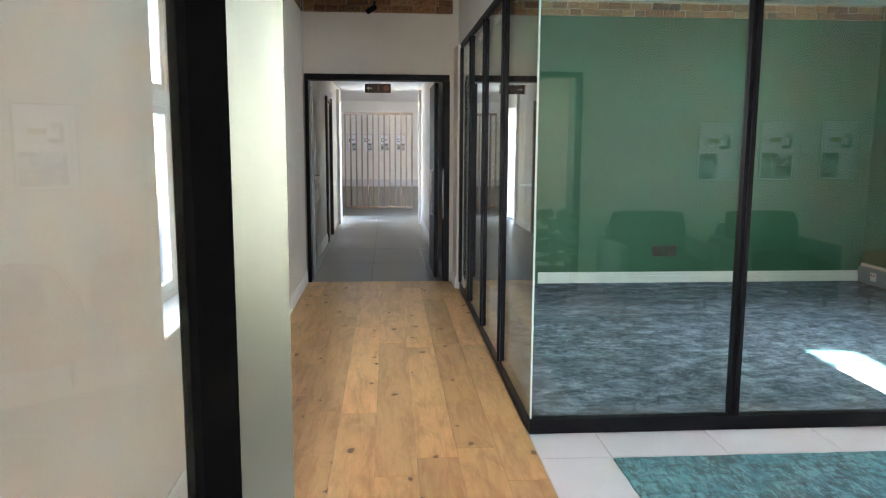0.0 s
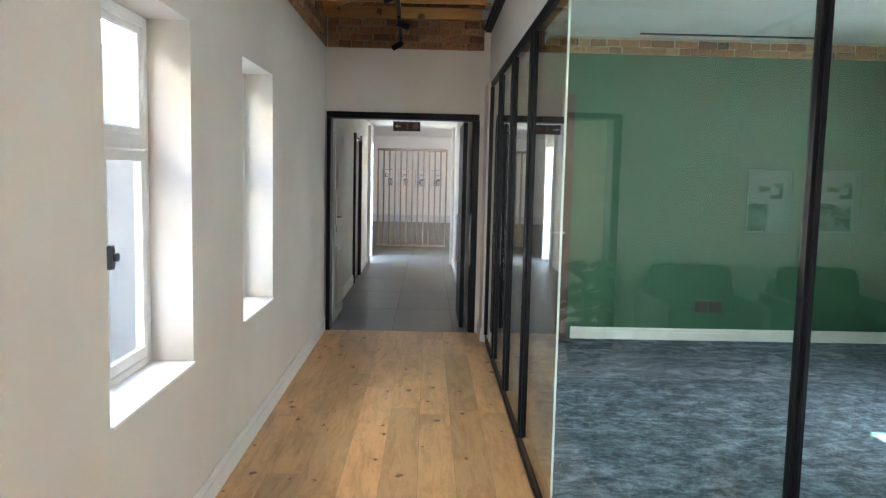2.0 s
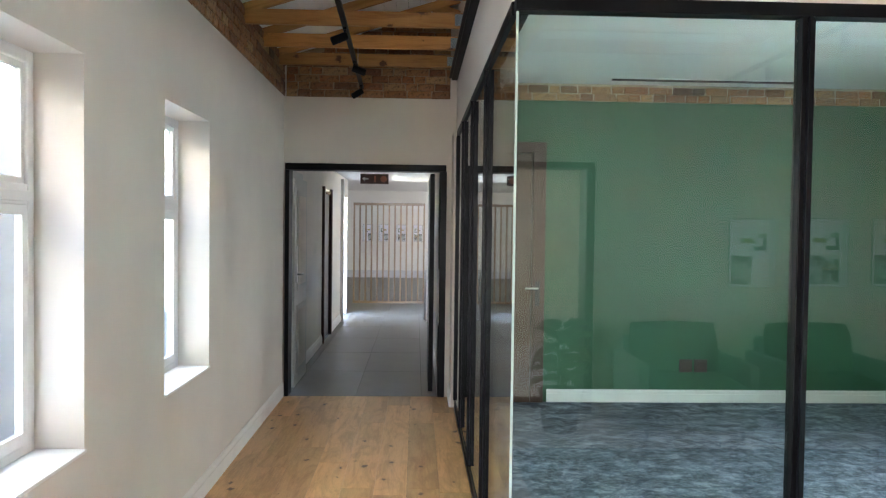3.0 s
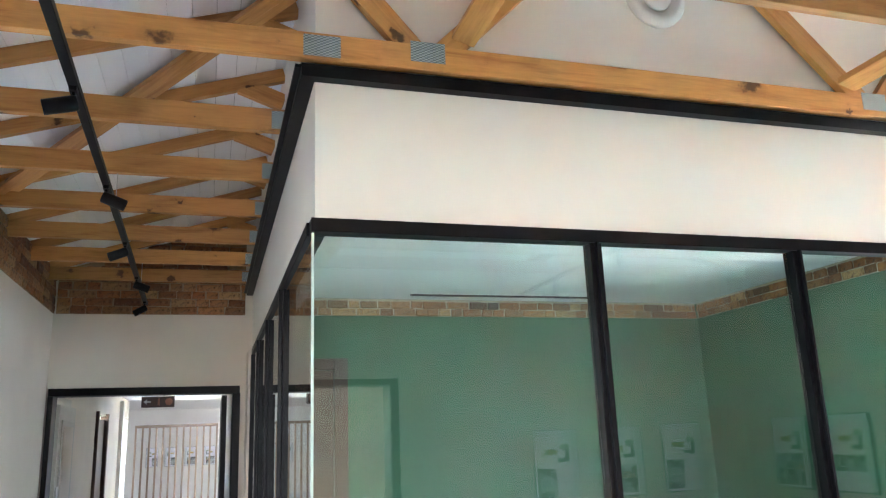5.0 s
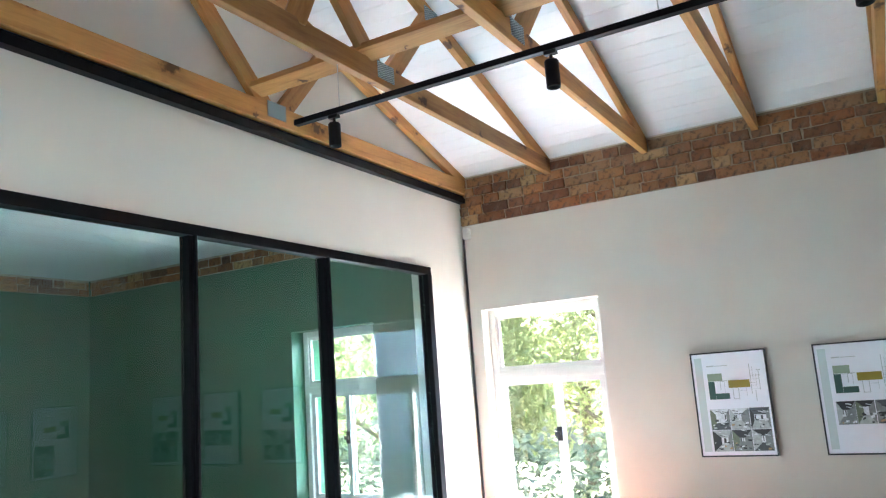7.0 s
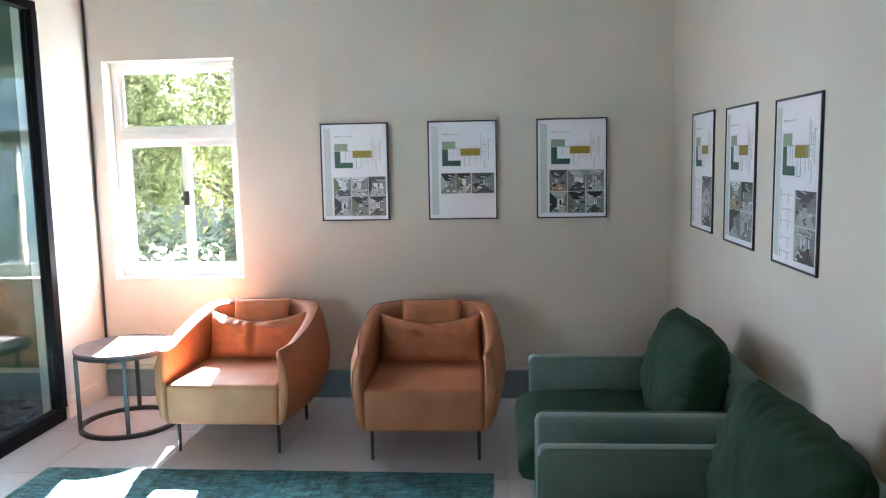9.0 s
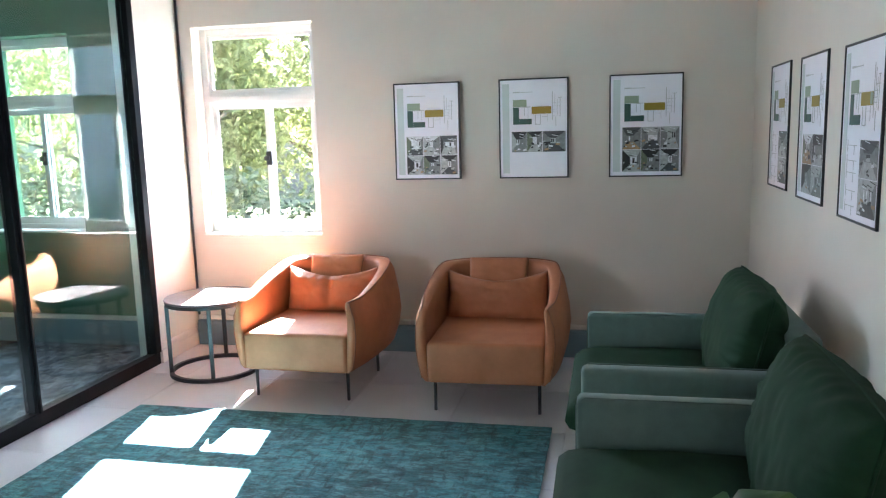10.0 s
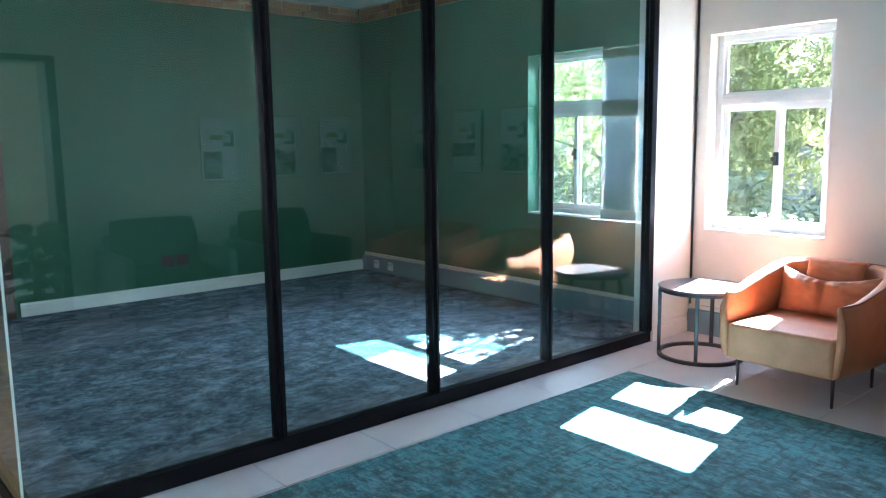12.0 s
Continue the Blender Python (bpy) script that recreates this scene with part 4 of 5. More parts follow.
structure("baseboard_hall", skirting_bm("y", 24.0, -1, -3.9, 3.9, 0.22), M["p_faint"], "grey trunking at the foot of the hall wall", "skirting")

# white pilaster where the passage meets the hall
structure("trim_hall_west", boxed(PX0, PX0 + 0.05, 13.3, 13.42, 0, 2.3, 0.004), M["winframe"], "white door lining in the passage", "trim")
structure("trim_hall_east", boxed(PX1 - 0.05, PX1, 13.3, 13.42, 0, 2.3, 0.004), M["winframe"], "white door lining in the passage", "trim")

# panelled door in the passage
pd = tagged(new("door_4"), "pale grey panelled door standing open against the passage wall", "door", kind="structure")
part("leaf", boxed(PX0 + 0.045, PX0 + 0.085, 8.16, 8.94, 0.01, 2.0, 0.002), M["door_grey"], pd)
for z0, z1 in ((0.12, 0.78), (0.92, 1.88)):
    part("panel_moulding", boxed(PX0 + 0.0855, PX0 + 0.096, 8.27, 8.83, z0, z1, 0.005), M["door_grey"], pd)
    part("panel", boxed(PX0 + 0.0965, PX0 + 0.101, 8.32, 8.78, z0 + 0.05, z1 - 0.05, 0.002), M["wall"], pd)
for bx in ((8.08, 8.155, 0, 2.08), (8.945, 9.02, 0, 2.08), (8.156, 8.944, 2.005, 2.08)):
    part("frame", boxed(PX0 - 0.06, PX0 + 0.03, bx[0], bx[1], bx[2], bx[3], 0.003), M["door_grey"], pd)
lk = part("lock_plate", boxed(PX0 + 0.0855, PX0 + 0.1, 8.19, 8.24, 1.0, 1.35, 0.003), M["steel"], pd, "steel lock plate")
b = bmesh.new()
tube(b, [(PX0 + 0.1, 8.215, 1.08), (PX0 + 0.14, 8.215, 1.08), (PX0 + 0.14, 8.33, 1.08)], 0.009)
part("lever", b, M["steel"], lk, "steel lever handle", True)
pd2 = tagged(new("door_5"), "dark brown door standing in the passage wall", "door", kind="structure")
part("leaf", boxed(PX0 - 0.05, PX0 - 0.01, 10.98, 11.77, 0.01, 1.98, 0.002), M["door_brown"], pd2)
part("frame", boxed(PX0 - 0.06, PX0 + 0.035, 10.9, 10.975, 0, 2.06, 0.003), M["door_brown"], pd2)
part("frame", boxed(PX0 - 0.06, PX0 + 0.035, 11.775, 11.85, 0, 2.06, 0.003), M["door_brown"], pd2)

# hanging direction sign
sg = thing("hanging_sign", "dark hanging sign with a white arrow and symbols", "sign")
part("panel", boxed(-0.145, 0.17, 9.49, 9.51, 2.02, 2.13, 0.003), M["sign"], sg)
b = bmesh.new()
prism(b, [(-0.125, 2.075), (-0.095, 2.1), (-0.095, 2.082), (-0.055, 2.082), (-0.055, 2.068), (-0.095, 2.068), (-0.095, 2.05)], "y", 9.486, 9.4895)
part("arrow", b, M["sign_white"], sg, "white arrow pointing left")
b = bmesh.new()
lathe(b, [(0.0, 0.0), (0.036, 0.0), (0.036, 0.003), (0.0, 0.003)], (0, 0, 0), 20)
b.transform(Matrix.Translation((0.115, 9.4895, 2.075)) @ Matrix.Rotation(radians(90), 4, 'X'))
part("disc", b, M["sign_dim"], sg, "red round symbol")
part("pictogram", boxed(0.01, 0.03, 9.486, 9.4895, 2.04, 2.11, 0.003), M["sign_dim"], sg, "red upright symbol")
for x in (-0.1, 0.12):
    b = bmesh.new()
    tube(b, [(x, 9.5, 2.13), (x, 9.5, 2.36)], 0.004, 6)
    part("hanger_rod", b, M["steel"], sg)
# smoke detector
sd = bmesh.new()
lathe(sd, [(0.001, -0.04), (0.03, -0.038), (0.05, -0.02), (0.055, 0.0)], (0.25, 11.0, 2.36), 24)
tagged(part("smoke_detector", sd, M["skirt"], smooth=True), "small round white smoke detector on passage ceiling", "detector")

# timber slat screen across the passage mouth
sc = thing("slat_screen", "timber framed screen of upright slats", "screen")
SX0, SX1, SY = -0.78, 0.66, 16.3
part("bottom_rail", boxed(SX0, SX1, SY - 0.03, SY + 0.03, 0.0, 0.045, 0.003), M["slat"], sc)
part("top_rail", boxed(SX0, SX1, SY - 0.03, SY + 0.03, 1.97, 2.02, 0.003), M["slat"], sc)
n_sl = 13
slat_mesh = mesh_from(boxed(-0.016, 0.016, -0.026, 0.026, 0.046, 1.969, 0.002, 1), "slat", M["slat"])
for i in range(n_sl):
    s = new("slat", slat_mesh)
    s.parent = sc
    s.location = (SX0 + 0.018 + (SX1 - SX0 - 0.036) * i / (n_sl - 1), SY, 0)


# ---- posters ----
def sheet(bm, u0, u1, z0, z1, d):
    """A thin printed patch in poster space: u across, z up, d out from the paper."""
    box(bm, u0, u1, -d - 0.0008, -d, z0, z1)


def photo(c, d, parent):
    """A small interior view: ceiling, walls and floor meeting at a far wall, windows, and blocks of furniture."""
    rnd = random.Random(int(1000 * (c[0] * 7 + c[2] * 3)) + len(parent.children))
    u0, u1, z0, z1 = c
    w, h = u1 - u0, z1 - z0
    bm = bmesh.new()
    lift = [d]

    def poly(pts, tone):
        lift[0] += 0.00006
        f = bm.faces.new([bm.verts.new((u0 + w * x, -lift[0], z0 + h * y)) for x, y in pts])
        f.material_index = tone
    a, b = rnd.uniform(0.12, 0.45), rnd.uniform(0.55, 0.88)
    lo, hi = rnd.uniform(0.32, 0.45), rnd.uniform(0.62, 0.76)
    poly([(0, 0), (1, 0), (1, 1), (0, 1)], 2)
    poly([(0, 1), (a, hi), (b, hi), (1, 1)], rnd.choice((0, 1, 3, 4)))
    poly([(0, 0), (1, 0), (b, lo), (a, lo)], rnd.choice((1, 2, 3, 5)))
    poly([(0, 0), (a, lo), (a, hi), (0, 1)], rnd.choice((1, 2, 6, 4)))
    poly([(a, lo), (b, lo), (b, hi), (a, hi)], rnd.choice((0, 1, 2)))
    for _ in range(rnd.randint(2, 4)):
        x = rnd.uniform(a, b - 0.08)
        poly([(x, lo + 0.05), (x + 0.06, lo + 0.05), (x + 0.06, hi - 0.03), (x, hi - 0.03)], rnd.choice((0, 3, 4)))
    for _ in range(rnd.randint(3, 5)):
        y = rnd.uniform(0.72, 0.97)
        x = rnd.uniform(0.0, 0.7)
        poly([(x, y), (x + 0.28, y - 0.05), (x + 0.28, y - 0.025), (x, y + 0.03)], rnd.choice((0, 4)))
    for _ in range(rnd.randint(7, 11)):
        x, y = rnd.uniform(0.0, 0.82), rnd.uniform(0.03, lo + 0.06)
        q = rnd.uniform(0.08, 0.2)
        k = rnd.uniform(-0.05, 0.07)
        poly([(x, y), (min(1, x + q), y + k * 0.6), (min(1, x + q), y + k + q * 0.45), (x, y + q * 0.5)], rnd.choice((0, 3, 4, 5, 4, 1)))
    o = part("photo", bm, M[PHOTO_TONES[0][0]], parent, "small interior photograph")
    for nm, _ in PHOTO_TONES[1:]:
        o.data.materials.append(M[nm])
    return o


def poster(label, style):
    """A framed plan board 0.41 by 0.585 facing -y, its lower edge at z 0."""
    p = thing("framed_poster", label, "poster", "framed plan boards")
    W, H = 0.41, 0.585
    fw = 0.008
    for nm, bx in (("frame_side", (0, fw, 0, H)), ("frame_side", (W - fw, W, 0, H)), ("frame_rail", (fw, W - fw, 0, fw)), ("frame_rail", (fw, W - fw, H - fw, H))):
        part(nm, boxed(bx[0], bx[1], -0.024, 0.008, bx[2], bx[3], 0.001, 1), M["dark"], p)
    part("sheet", boxed(fw, W - fw, -0.02, -0.004, fw, H - fw), M["paper"], p, "white printed sheet")
    D = 0.0205

    def pr(name, m, rects, lbl=""):
        b = bmesh.new()
        for r in rects:
            sheet(b, *r, D + random.uniform(0, 0.0006))
        o = part(name, b, M[m], p, lbl)
        return tagged(o, kind="stuff") if len(rects) > 3 else o
    pr("margin_strip", "tint_strip", [(0.022, 0.062, 0.03, 0.555)])
    pr("heading", "p_faint", [(0.085, 0.125, 0.502, 0.509), (0.13, 0.2, 0.503, 0.507)])
    pr("plan_sage", "p_sage", [(0.085, 0.165, 0.42, 0.462)])
    pr("plan_green", "p_dkgreen", [(0.085, 0.12, 0.318, 0.418), (0.1205, 0.195, 0.318, 0.35)])
    pr("plan_ochre", "p_gold", [(0.195, 0.31, 0.378, 0.42)])
    pr("plan_shade", "p_sage", [(0.285, 0.309, 0.38, 0.418)])
    pr("line_drawing", "p_line", [(0.15, 0.153, 0.37, 0.42), (0.15, 0.19, 0.418, 0.421), (0.315, 0.318, 0.34, 0.505), (0.36, 0.363, 0.36, 0.47), (0.35, 0.372, 0.468, 0.471), (0.312, 0.345, 0.4, 0.402), (0.312, 0.345, 0.385, 0.387),
                                (0.215, 0.218, 0.315, 0.375), (0.245, 0.248, 0.315, 0.375), (0.215, 0.247, 0.315, 0.318), (0.335, 0.338, 0.3, 0.36), (0.125, 0.175, 0.416, 0.4175), (0.173, 0.1745, 0.355, 0.417), (0.255, 0.29, 0.36, 0.3615), (0.288, 0.2895, 0.33, 0.376), (0.318, 0.372, 0.44, 0.4415), (0.318, 0.36, 0.42, 0.4212), (0.33, 0.3315, 0.42, 0.49), (0.345, 0.3462, 0.37, 0.46), (0.318, 0.36, 0.365, 0.3662)])
    if style == 0:
        cells = [(0.075 + i * 0.106, 0.075 + i * 0.106 + 0.104, 0.03 + j * 0.118, 0.03 + j * 0.118 + 0.116) for i in range(3) for j in range(2)]
    elif style == 1:
        cells = [(0.075, 0.165, 0.155, 0.275), (0.166, 0.255, 0.155, 0.275), (0.258, 0.393, 0.155, 0.275)]
    elif style == 2:
        cells = [(0.075 + i * 0.106, 0.075 + i * 0.106 + 0.104, 0.03 + j * 0.128, 0.03 + j * 0.128 + 0.126) for i in range(3) for j in range(2)]
    else:
        cells = [(0.21, 0.385, 0.03, 0.148), (0.21, 0.385, 0.15, 0.27)] if style == 3 else [(0.08, 0.235, 0.03, 0.148), (0.08, 0.235, 0.15, 0.27), (0.237, 0.385, 0.03, 0.148), (0.237, 0.385, 0.15, 0.27)]
    for i, c in enumerate(cells):
        photo(c, D, p)
    if style == 3:
        rows = []
        for z in (0.05, 0.1, 0.16, 0.2, 0.25):
            rows += [(0.08, 0.18, z, z + 0.002), (0.08, 0.082, z - 0.02, z + 0.02), (0.15, 0.152, z - 0.03, z)]
        pr("sketch_lines", "p_line", rows)
    return p


kinds_label = ["white plan board with six photographs in thin black frame", "white plan board with one row of photographs in thin black frame", "white plan board with a photo grid in thin black frame"]
# east wall: facing west
for k, y in enumerate((2.198, 1.549, 0.906)):
    p = poster(kinds_label[k], k)
    p.matrix_basis = Matrix.Translation((XE - 0.034, y, 1.104)) @ Matrix.Rotation(radians(-90), 4, 'Z') @ Matrix.Rotation(radians(-0.9), 4, 'X')
    part("backing", boxed(0.03, 0.38, -0.003, 0.033, 0.03, 0.5), M["dark"], p)
# south wall: facing north
for x, z, st in ((4.74, 1.085, 3), (4.135, 1.077, 4), (3.515, 1.066, 3)):
    p = poster("white plan board with sketches and photographs in thin black frame", st)
    p.matrix_basis = Matrix.Translation((x, YS - 0.015, z)) @ Matrix.Rotation(radians(180), 4, 'Z')
# far hall
for x in (-0.98, -0.5, 0.02, 0.52):
    p = poster("small framed plan board on the hall wall", 3 if x < -0.4 else 4)
    p.matrix_basis = Matrix.Translation((x - 0.15, 24.0, 1.1)) @ Matrix.Diagonal((0.74, 0.74, 0.86, 1))


# ---- furniture ----
def spline(pts, n):
    """n + 1 points on a smooth line through pts."""
    P = [Vector(p) for p in pts]
    P = [2 * P[0] - P[1]] + P + [2 * P[-1] - P[-2]]
    segs = len(P) - 3
    out = []
    for i in range(n + 1):
        u = min(i / n * segs, segs - 1e-6)
        k, f = int(u), u - int(u)
        a, b, c, d = P[k:k + 4]
        out.append(0.5 * ((2 * b) + (c - a) * f + (2 * a - 5 * b + 4 * c - d) * f * f + (3 * b - a - 3 * c + d) * f ** 3))
    return out


def pillow_bm(w, h, t, n=22, wrinkle=0.006, seed=0.0, pinch=0.1, crease=0.0, ears=0.0, folds=0.0, rounding=0.0):
    """A stuffed pillow in the xz plane, thick along y: pulled corners, upper ears, folds, rounded corners."""
    bm = bmesh.new()
    grids = []
    for s in (-1, 1):
        g = []
        for i in range(n + 1):
            row = []
            for j in range(n + 1):
                u, v = 2 * i / n - 1, 2 * j / n - 1
                e = max(0.0, (1 - abs(u) ** 2.6) * (1 - abs(v) ** 2.6)) ** 0.42
                sx = 1 - pinch * (1 - abs(v) ** 1.5) * abs(u) ** 3 * 0.5
                sz = 1 - pinch * (1 - abs(u) ** 1.5) * abs(v) ** 3
                if v > 0:
                    sz -= ears * (1 - abs(u) ** 1.8) * v
                sx *= math.sqrt(1 - rounding * v * v / 2)
                sz *= math.sqrt(1 - rounding * u * u / 2)
                w_ = noise.noise((u * 2.2 + seed, v * 2.2, s * 3.1)) * wrinkle * 2 + noise.noise((u * 9 + seed, v * 3.5, s)) * wrinkle
                if folds:
                    rim = max(abs(u), abs(v)) if rounding else max(0.0, 0.35 + 0.65 * v) * (1 - u * u)
                    turn = math.atan2(v, u) * 7 if rounding else u * 8 + v * u * 3
                    w_ += folds * rim ** (7 if rounding else 3) * noise.noise((turn + seed, rim * 1.3, s * 2.0)) * 1.6
                c_ = crease * math.exp(-(u / 0.07) ** 2) * (0.6 + 0.4 * v)
                row.append(bm.verts.new((u * w / 2 * sx, s * (t / 2 * e * (1 - c_) + (w_ * min(1.0, e * 1.6))), v * h / 2 * sz)))
            g.append(row)
        grids.append(g)
    for s, g in enumerate(grids):
        for i in range(n):
            for j in range(n):
                f = [g[i][j], g[i + 1][j], g[i + 1][j + 1], g[i][j + 1]]
                bm.faces.new(f if s else f[::-1])
    bmesh.ops.remove_doubles(bm, verts=list(bm.verts), dist=0.0006)
    return bm


def tub_chair(crease, seed):
    """A tan leather tub armchair; it faces -x, origin on the floor under its middle."""
    ch = thing("tub_armchair", "tan leather tub armchair with loose pillows and thin black legs", "armchair", "tan armchairs")
    half = [(-0.41, 0.31), (-0.2, 0.345), (0.05, 0.355), (0.27, 0.325), (0.385, 0.2)]
    outline = [(x, -y, 0) for x, y in half] + [(0.415, 0.0, 0)] + [(x, y, 0) for x, y in reversed(half)]
    path = spline(outline, 60)
    bm = bmesh.new()
    rings, crest = [], []
    n = len(path)
    for i, p in enumerate(path):
        a, b = path[max(0, i - 1)], path[min(n - 1, i + 1)]
        t = (b - a).normalized()
        out = Vector((t.y, -t.x, 0))
        back = math.sin(math.pi * i / (n - 1))
        top = 0.545 + 0.11 * min(1.0, max(0.0, (back - 0.22) / 0.6)) ** 1.2
        bulge = 0.032 + 0.032 * back
        th = 0.022 + 0.058 * back ** 0.7
        prof = [(-0.02, 0.168), (bulge * 0.2, 0.19), (bulge * 0.75, 0.28), (bulge, 0.37), (bulge * 0.85, 0.46), (bulge * 0.4, top - 0.05), (0.004, top - 0.014), (-0.004, top - 0.003), (-0.012, top),
                (-th * 0.85, top - 0.003), (-th, top - 0.02), (-th + 0.008, 0.45), (-th + 0.004, 0.34), (-th - 0.01, 0.2), (-th - 0.01, 0.168)]
        rings.append([bm.verts.new(p + out * o + Vector((0, 0, z))) for o, z in prof])
        crest.append(p + out * -0.004 + Vector((0, 0, top + 0.001)))
    m = len(rings[0])
    for A, B in zip(rings, rings[1:]):
        for k in range(m):
            bm.faces.new([A[k], A[(k + 1) % m], B[(k + 1) % m], B[k]])
    # the padded fronts of the arms
    for R in (rings[0], rings[-1]):
        mid = sum((v.co for v in R), Vector()) / m
        cap = [bm.verts.new(mid + Vector(((v.co.x - mid.x) - 0.012, (v.co.y - mid.y) * 0.55, (v.co.z - mid.z) * 0.97))) for v in R]
        for k in range(m):
            bm.faces.new([R[k], R[(k + 1) % m], cap[(k + 1) % m], cap[k]])
        bm.faces.new(cap)
    seam = [v.co.copy() for v in rings[0][1:7]] + crest + [v.co.copy() for v in reversed(rings[-1][1:7])]
    part("shell", bm, M["leather"], ch, smooth=True)
    b = bmesh.new()
    tube(b, seam, 0.0034, 6)
    part("piping", b, M["piping"], ch, "dark leather piping along the rim", True)
    b = boxed(-0.425, 0.30, -0.289, 0.289, 0.166, 0.372, 0.028, 4)
    for v in b.verts:
        if v.co.z > 0.3:
            v.co.z += 0.012 * (1 - (v.co.y / 0.29) ** 2) * (1 if v.co.x > -0.3 else 0.3)
    part("seat", b, M["leather"], ch, "tan leather seat block", smooth=True)
    b = pillow_bm(0.57, 0.285, 0.2, 44, 0.009, seed, 0.1, crease, ears=0.36, folds=0.03)
    b.transform(Matrix.Translation((0.165, 0, 0.487)) @ Matrix.Rotation(radians(13), 4, 'Y') @ Matrix.Rotation(radians(90), 4, 'Z'))
    part("lumbar_pillow", b, M["leather"], ch, "creased tan leather lumbar pillow", True)
    b = pillow_bm(0.33, 0.17, 0.1, 24, 0.004, seed + 5.0, 0.04)
    b.transform(Matrix.Translation((0.235, 0, 0.603)) @ Matrix.Rotation(radians(17), 4, 'Y') @ Matrix.Rotation(radians(90), 4, 'Z'))
    part("head_pillow", b, M["leather"], ch, "small tan leather head pillow", True)
    b = bmesh.new()
    tube(b, [(0.33, -0.158, 0.661), (0.29, -0.164, 0.672), (0.232, -0.166, 0.64), (0.2, -0.162, 0.55)], 0.004, 6)
    part("pillow_strap", b, M["piping"], ch, smooth=True)
    for x, y in ((-0.345, -0.262), (-0.345, 0.262), (0.155, -0.262), (0.155, 0.262)):
        b = bmesh.new()
        tube(b, [(x, y, 0.0), (x, y, 0.17)], [0.0085, 0.0095], 10)
        part("leg", b, M["table"], ch, smooth=True)
    return ch


c1 = tub_chair(0.5, 3.0)
c1.matrix_basis = Matrix.Translation((4.625, 2.503, 0)) @ Matrix.Rotation(radians(-1.0), 4, 'Z')
c2 = tub_chair(0.05, 11.0)
c2.matrix_basis = Matrix.Translation((4.555, 1.503, 0)) @ Matrix.Rotation(radians(1.5), 4, 'Z')


def soft_box(x0, x1, y0, y1, z0, z1, bev, segs=4):
    bm = bmesh.new()
    box(bm, x0, x1, y0, y1, z0, z1)
    bmesh.ops.bevel(bm, geom=list(bm.edges), offset=bev, segments=segs, profile=0.5, affect='EDGES')
    return bm


def lounge_chair():
    """A boxy two-tone green armchair; it faces +y, back at y 0, origin on the floor."""
    ch = thing("green_armchair", "grey-green velvet armchair with dark green cushions", "armchair", "green armchairs")
    W = 0.88
    for s in (-1, 1):
        x0, x1 = sorted((s * W / 2, s * (W / 2 - 0.075)))
        part("arm", soft_box(x0, x1, 0.02, 0.80, 0.09, 0.565, 0.02), M["velvet"], ch, smooth=True)
        b = bmesh.new()
        xm = s * (W / 2 - 0.0375)
        tube(b, [(xm - s * 0.03, 0.04, 0.566), (xm - s * 0.03, 0.775, 0.566), (xm - s * 0.03, 0.801, 0.54), (xm - s * 0.03, 0.801, 0.11)], 0.0025, 6)
        part("piping", b, M["velvet"], ch, smooth=True)
    part("back", soft_box(-W / 2 + 0.076, W / 2 - 0.076, 0.0, 0.11, 0.09, 0.68, 0.022), M["velvet"], ch, smooth=True)
    part("base", soft_box(-W / 2 + 0.076, W / 2 - 0.076, 0.111, 0.80, 0.09, 0.27, 0.015), M["velvet"], ch, smooth=True)
    # seat cushion with a rounded, overhanging front
    bm = bmesh.new()
    prof = [(0.12, 0.272), (0.80, 0.272), (0.845, 0.29), (0.862, 0.335), (0.855, 0.385), (0.825, 0.42), (0.77, 0.437), (0.5, 0.447), (0.12, 0.437)]
    cols = []
    n = 14
    for i in range(n + 1):
        u = 2 * i / n - 1
        e = 1 - 0.35 * abs(u) ** 8
        cols.append([bm.verts.new((u * (W / 2 - 0.082), y, 0.35 + (z - 0.35) * e + noise.noise((u * 2, y * 4, z * 4)) * 0.004)) for y, z in prof])
    for A, B in zip(cols, cols[1:]):
        for k in range(len(prof)):
            j = (k + 1) % len(prof)
            bm.faces.new([A[k], A[j], B[j], B[k]])
    bm.faces.new(cols[0])
    bm.faces.new(cols[-1])
    part("seat_cushion", bm, M["cushion"], ch, "dark green velvet seat cushion", True)
    b = pillow_bm(0.72, 0.45, 0.24, 48, 0.004, 5.0, 0.03, folds=0.034, rounding=0.3)
    cm = Matrix.Translation((0, 0.205, 0.595)) @ Matrix.Rotation(radians(14), 4, 'X')
    b.transform(cm)
    rim = []
    for k in range(96):
        t_ = k / 96 * 4
        q_, f_ = int(t_), t_ - int(t_)
        u, v = ((2 * f_ - 1, -1), (1, 2 * f_ - 1), (1 - 2 * f_, 1), (-1, 1 - 2 * f_))[q_]
        sx = (1 - 0.03 * (1 - abs(v) ** 1.5) * abs(u) ** 3 * 0.5) * math.sqrt(1 - 0.15 * v * v)
        sz = (1 - 0.03 * (1 - abs(u) ** 1.5) * abs(v) ** 3) * math.sqrt(1 - 0.15 * u * u)
        rim.append(cm @ Vector((u * 0.36 * sx, 0, v * 0.225 * sz)))
    rb = bmesh.new()
    tube(rb, rim, 0.005, 6, True)
    part("cushion_piping", rb, M["cushion"], ch, smooth=True)
    part("back_cushion", b, M["cushion"], ch, "plump dark green velvet back cushion", True)
    for x in (-0.36, 0.36):
        for y in (0.08, 0.72):
            b = bmesh.new()
            tube(b, [(x, y, 0.0), (x, y, 0.09)], [0.014, 0.018], 10)
            part("foot", b, M["table"], ch, smooth=True)
    return ch


g1 = lounge_chair()
g1.matrix_basis = Matrix.Translation((3.655, YS + 0.085, 0))
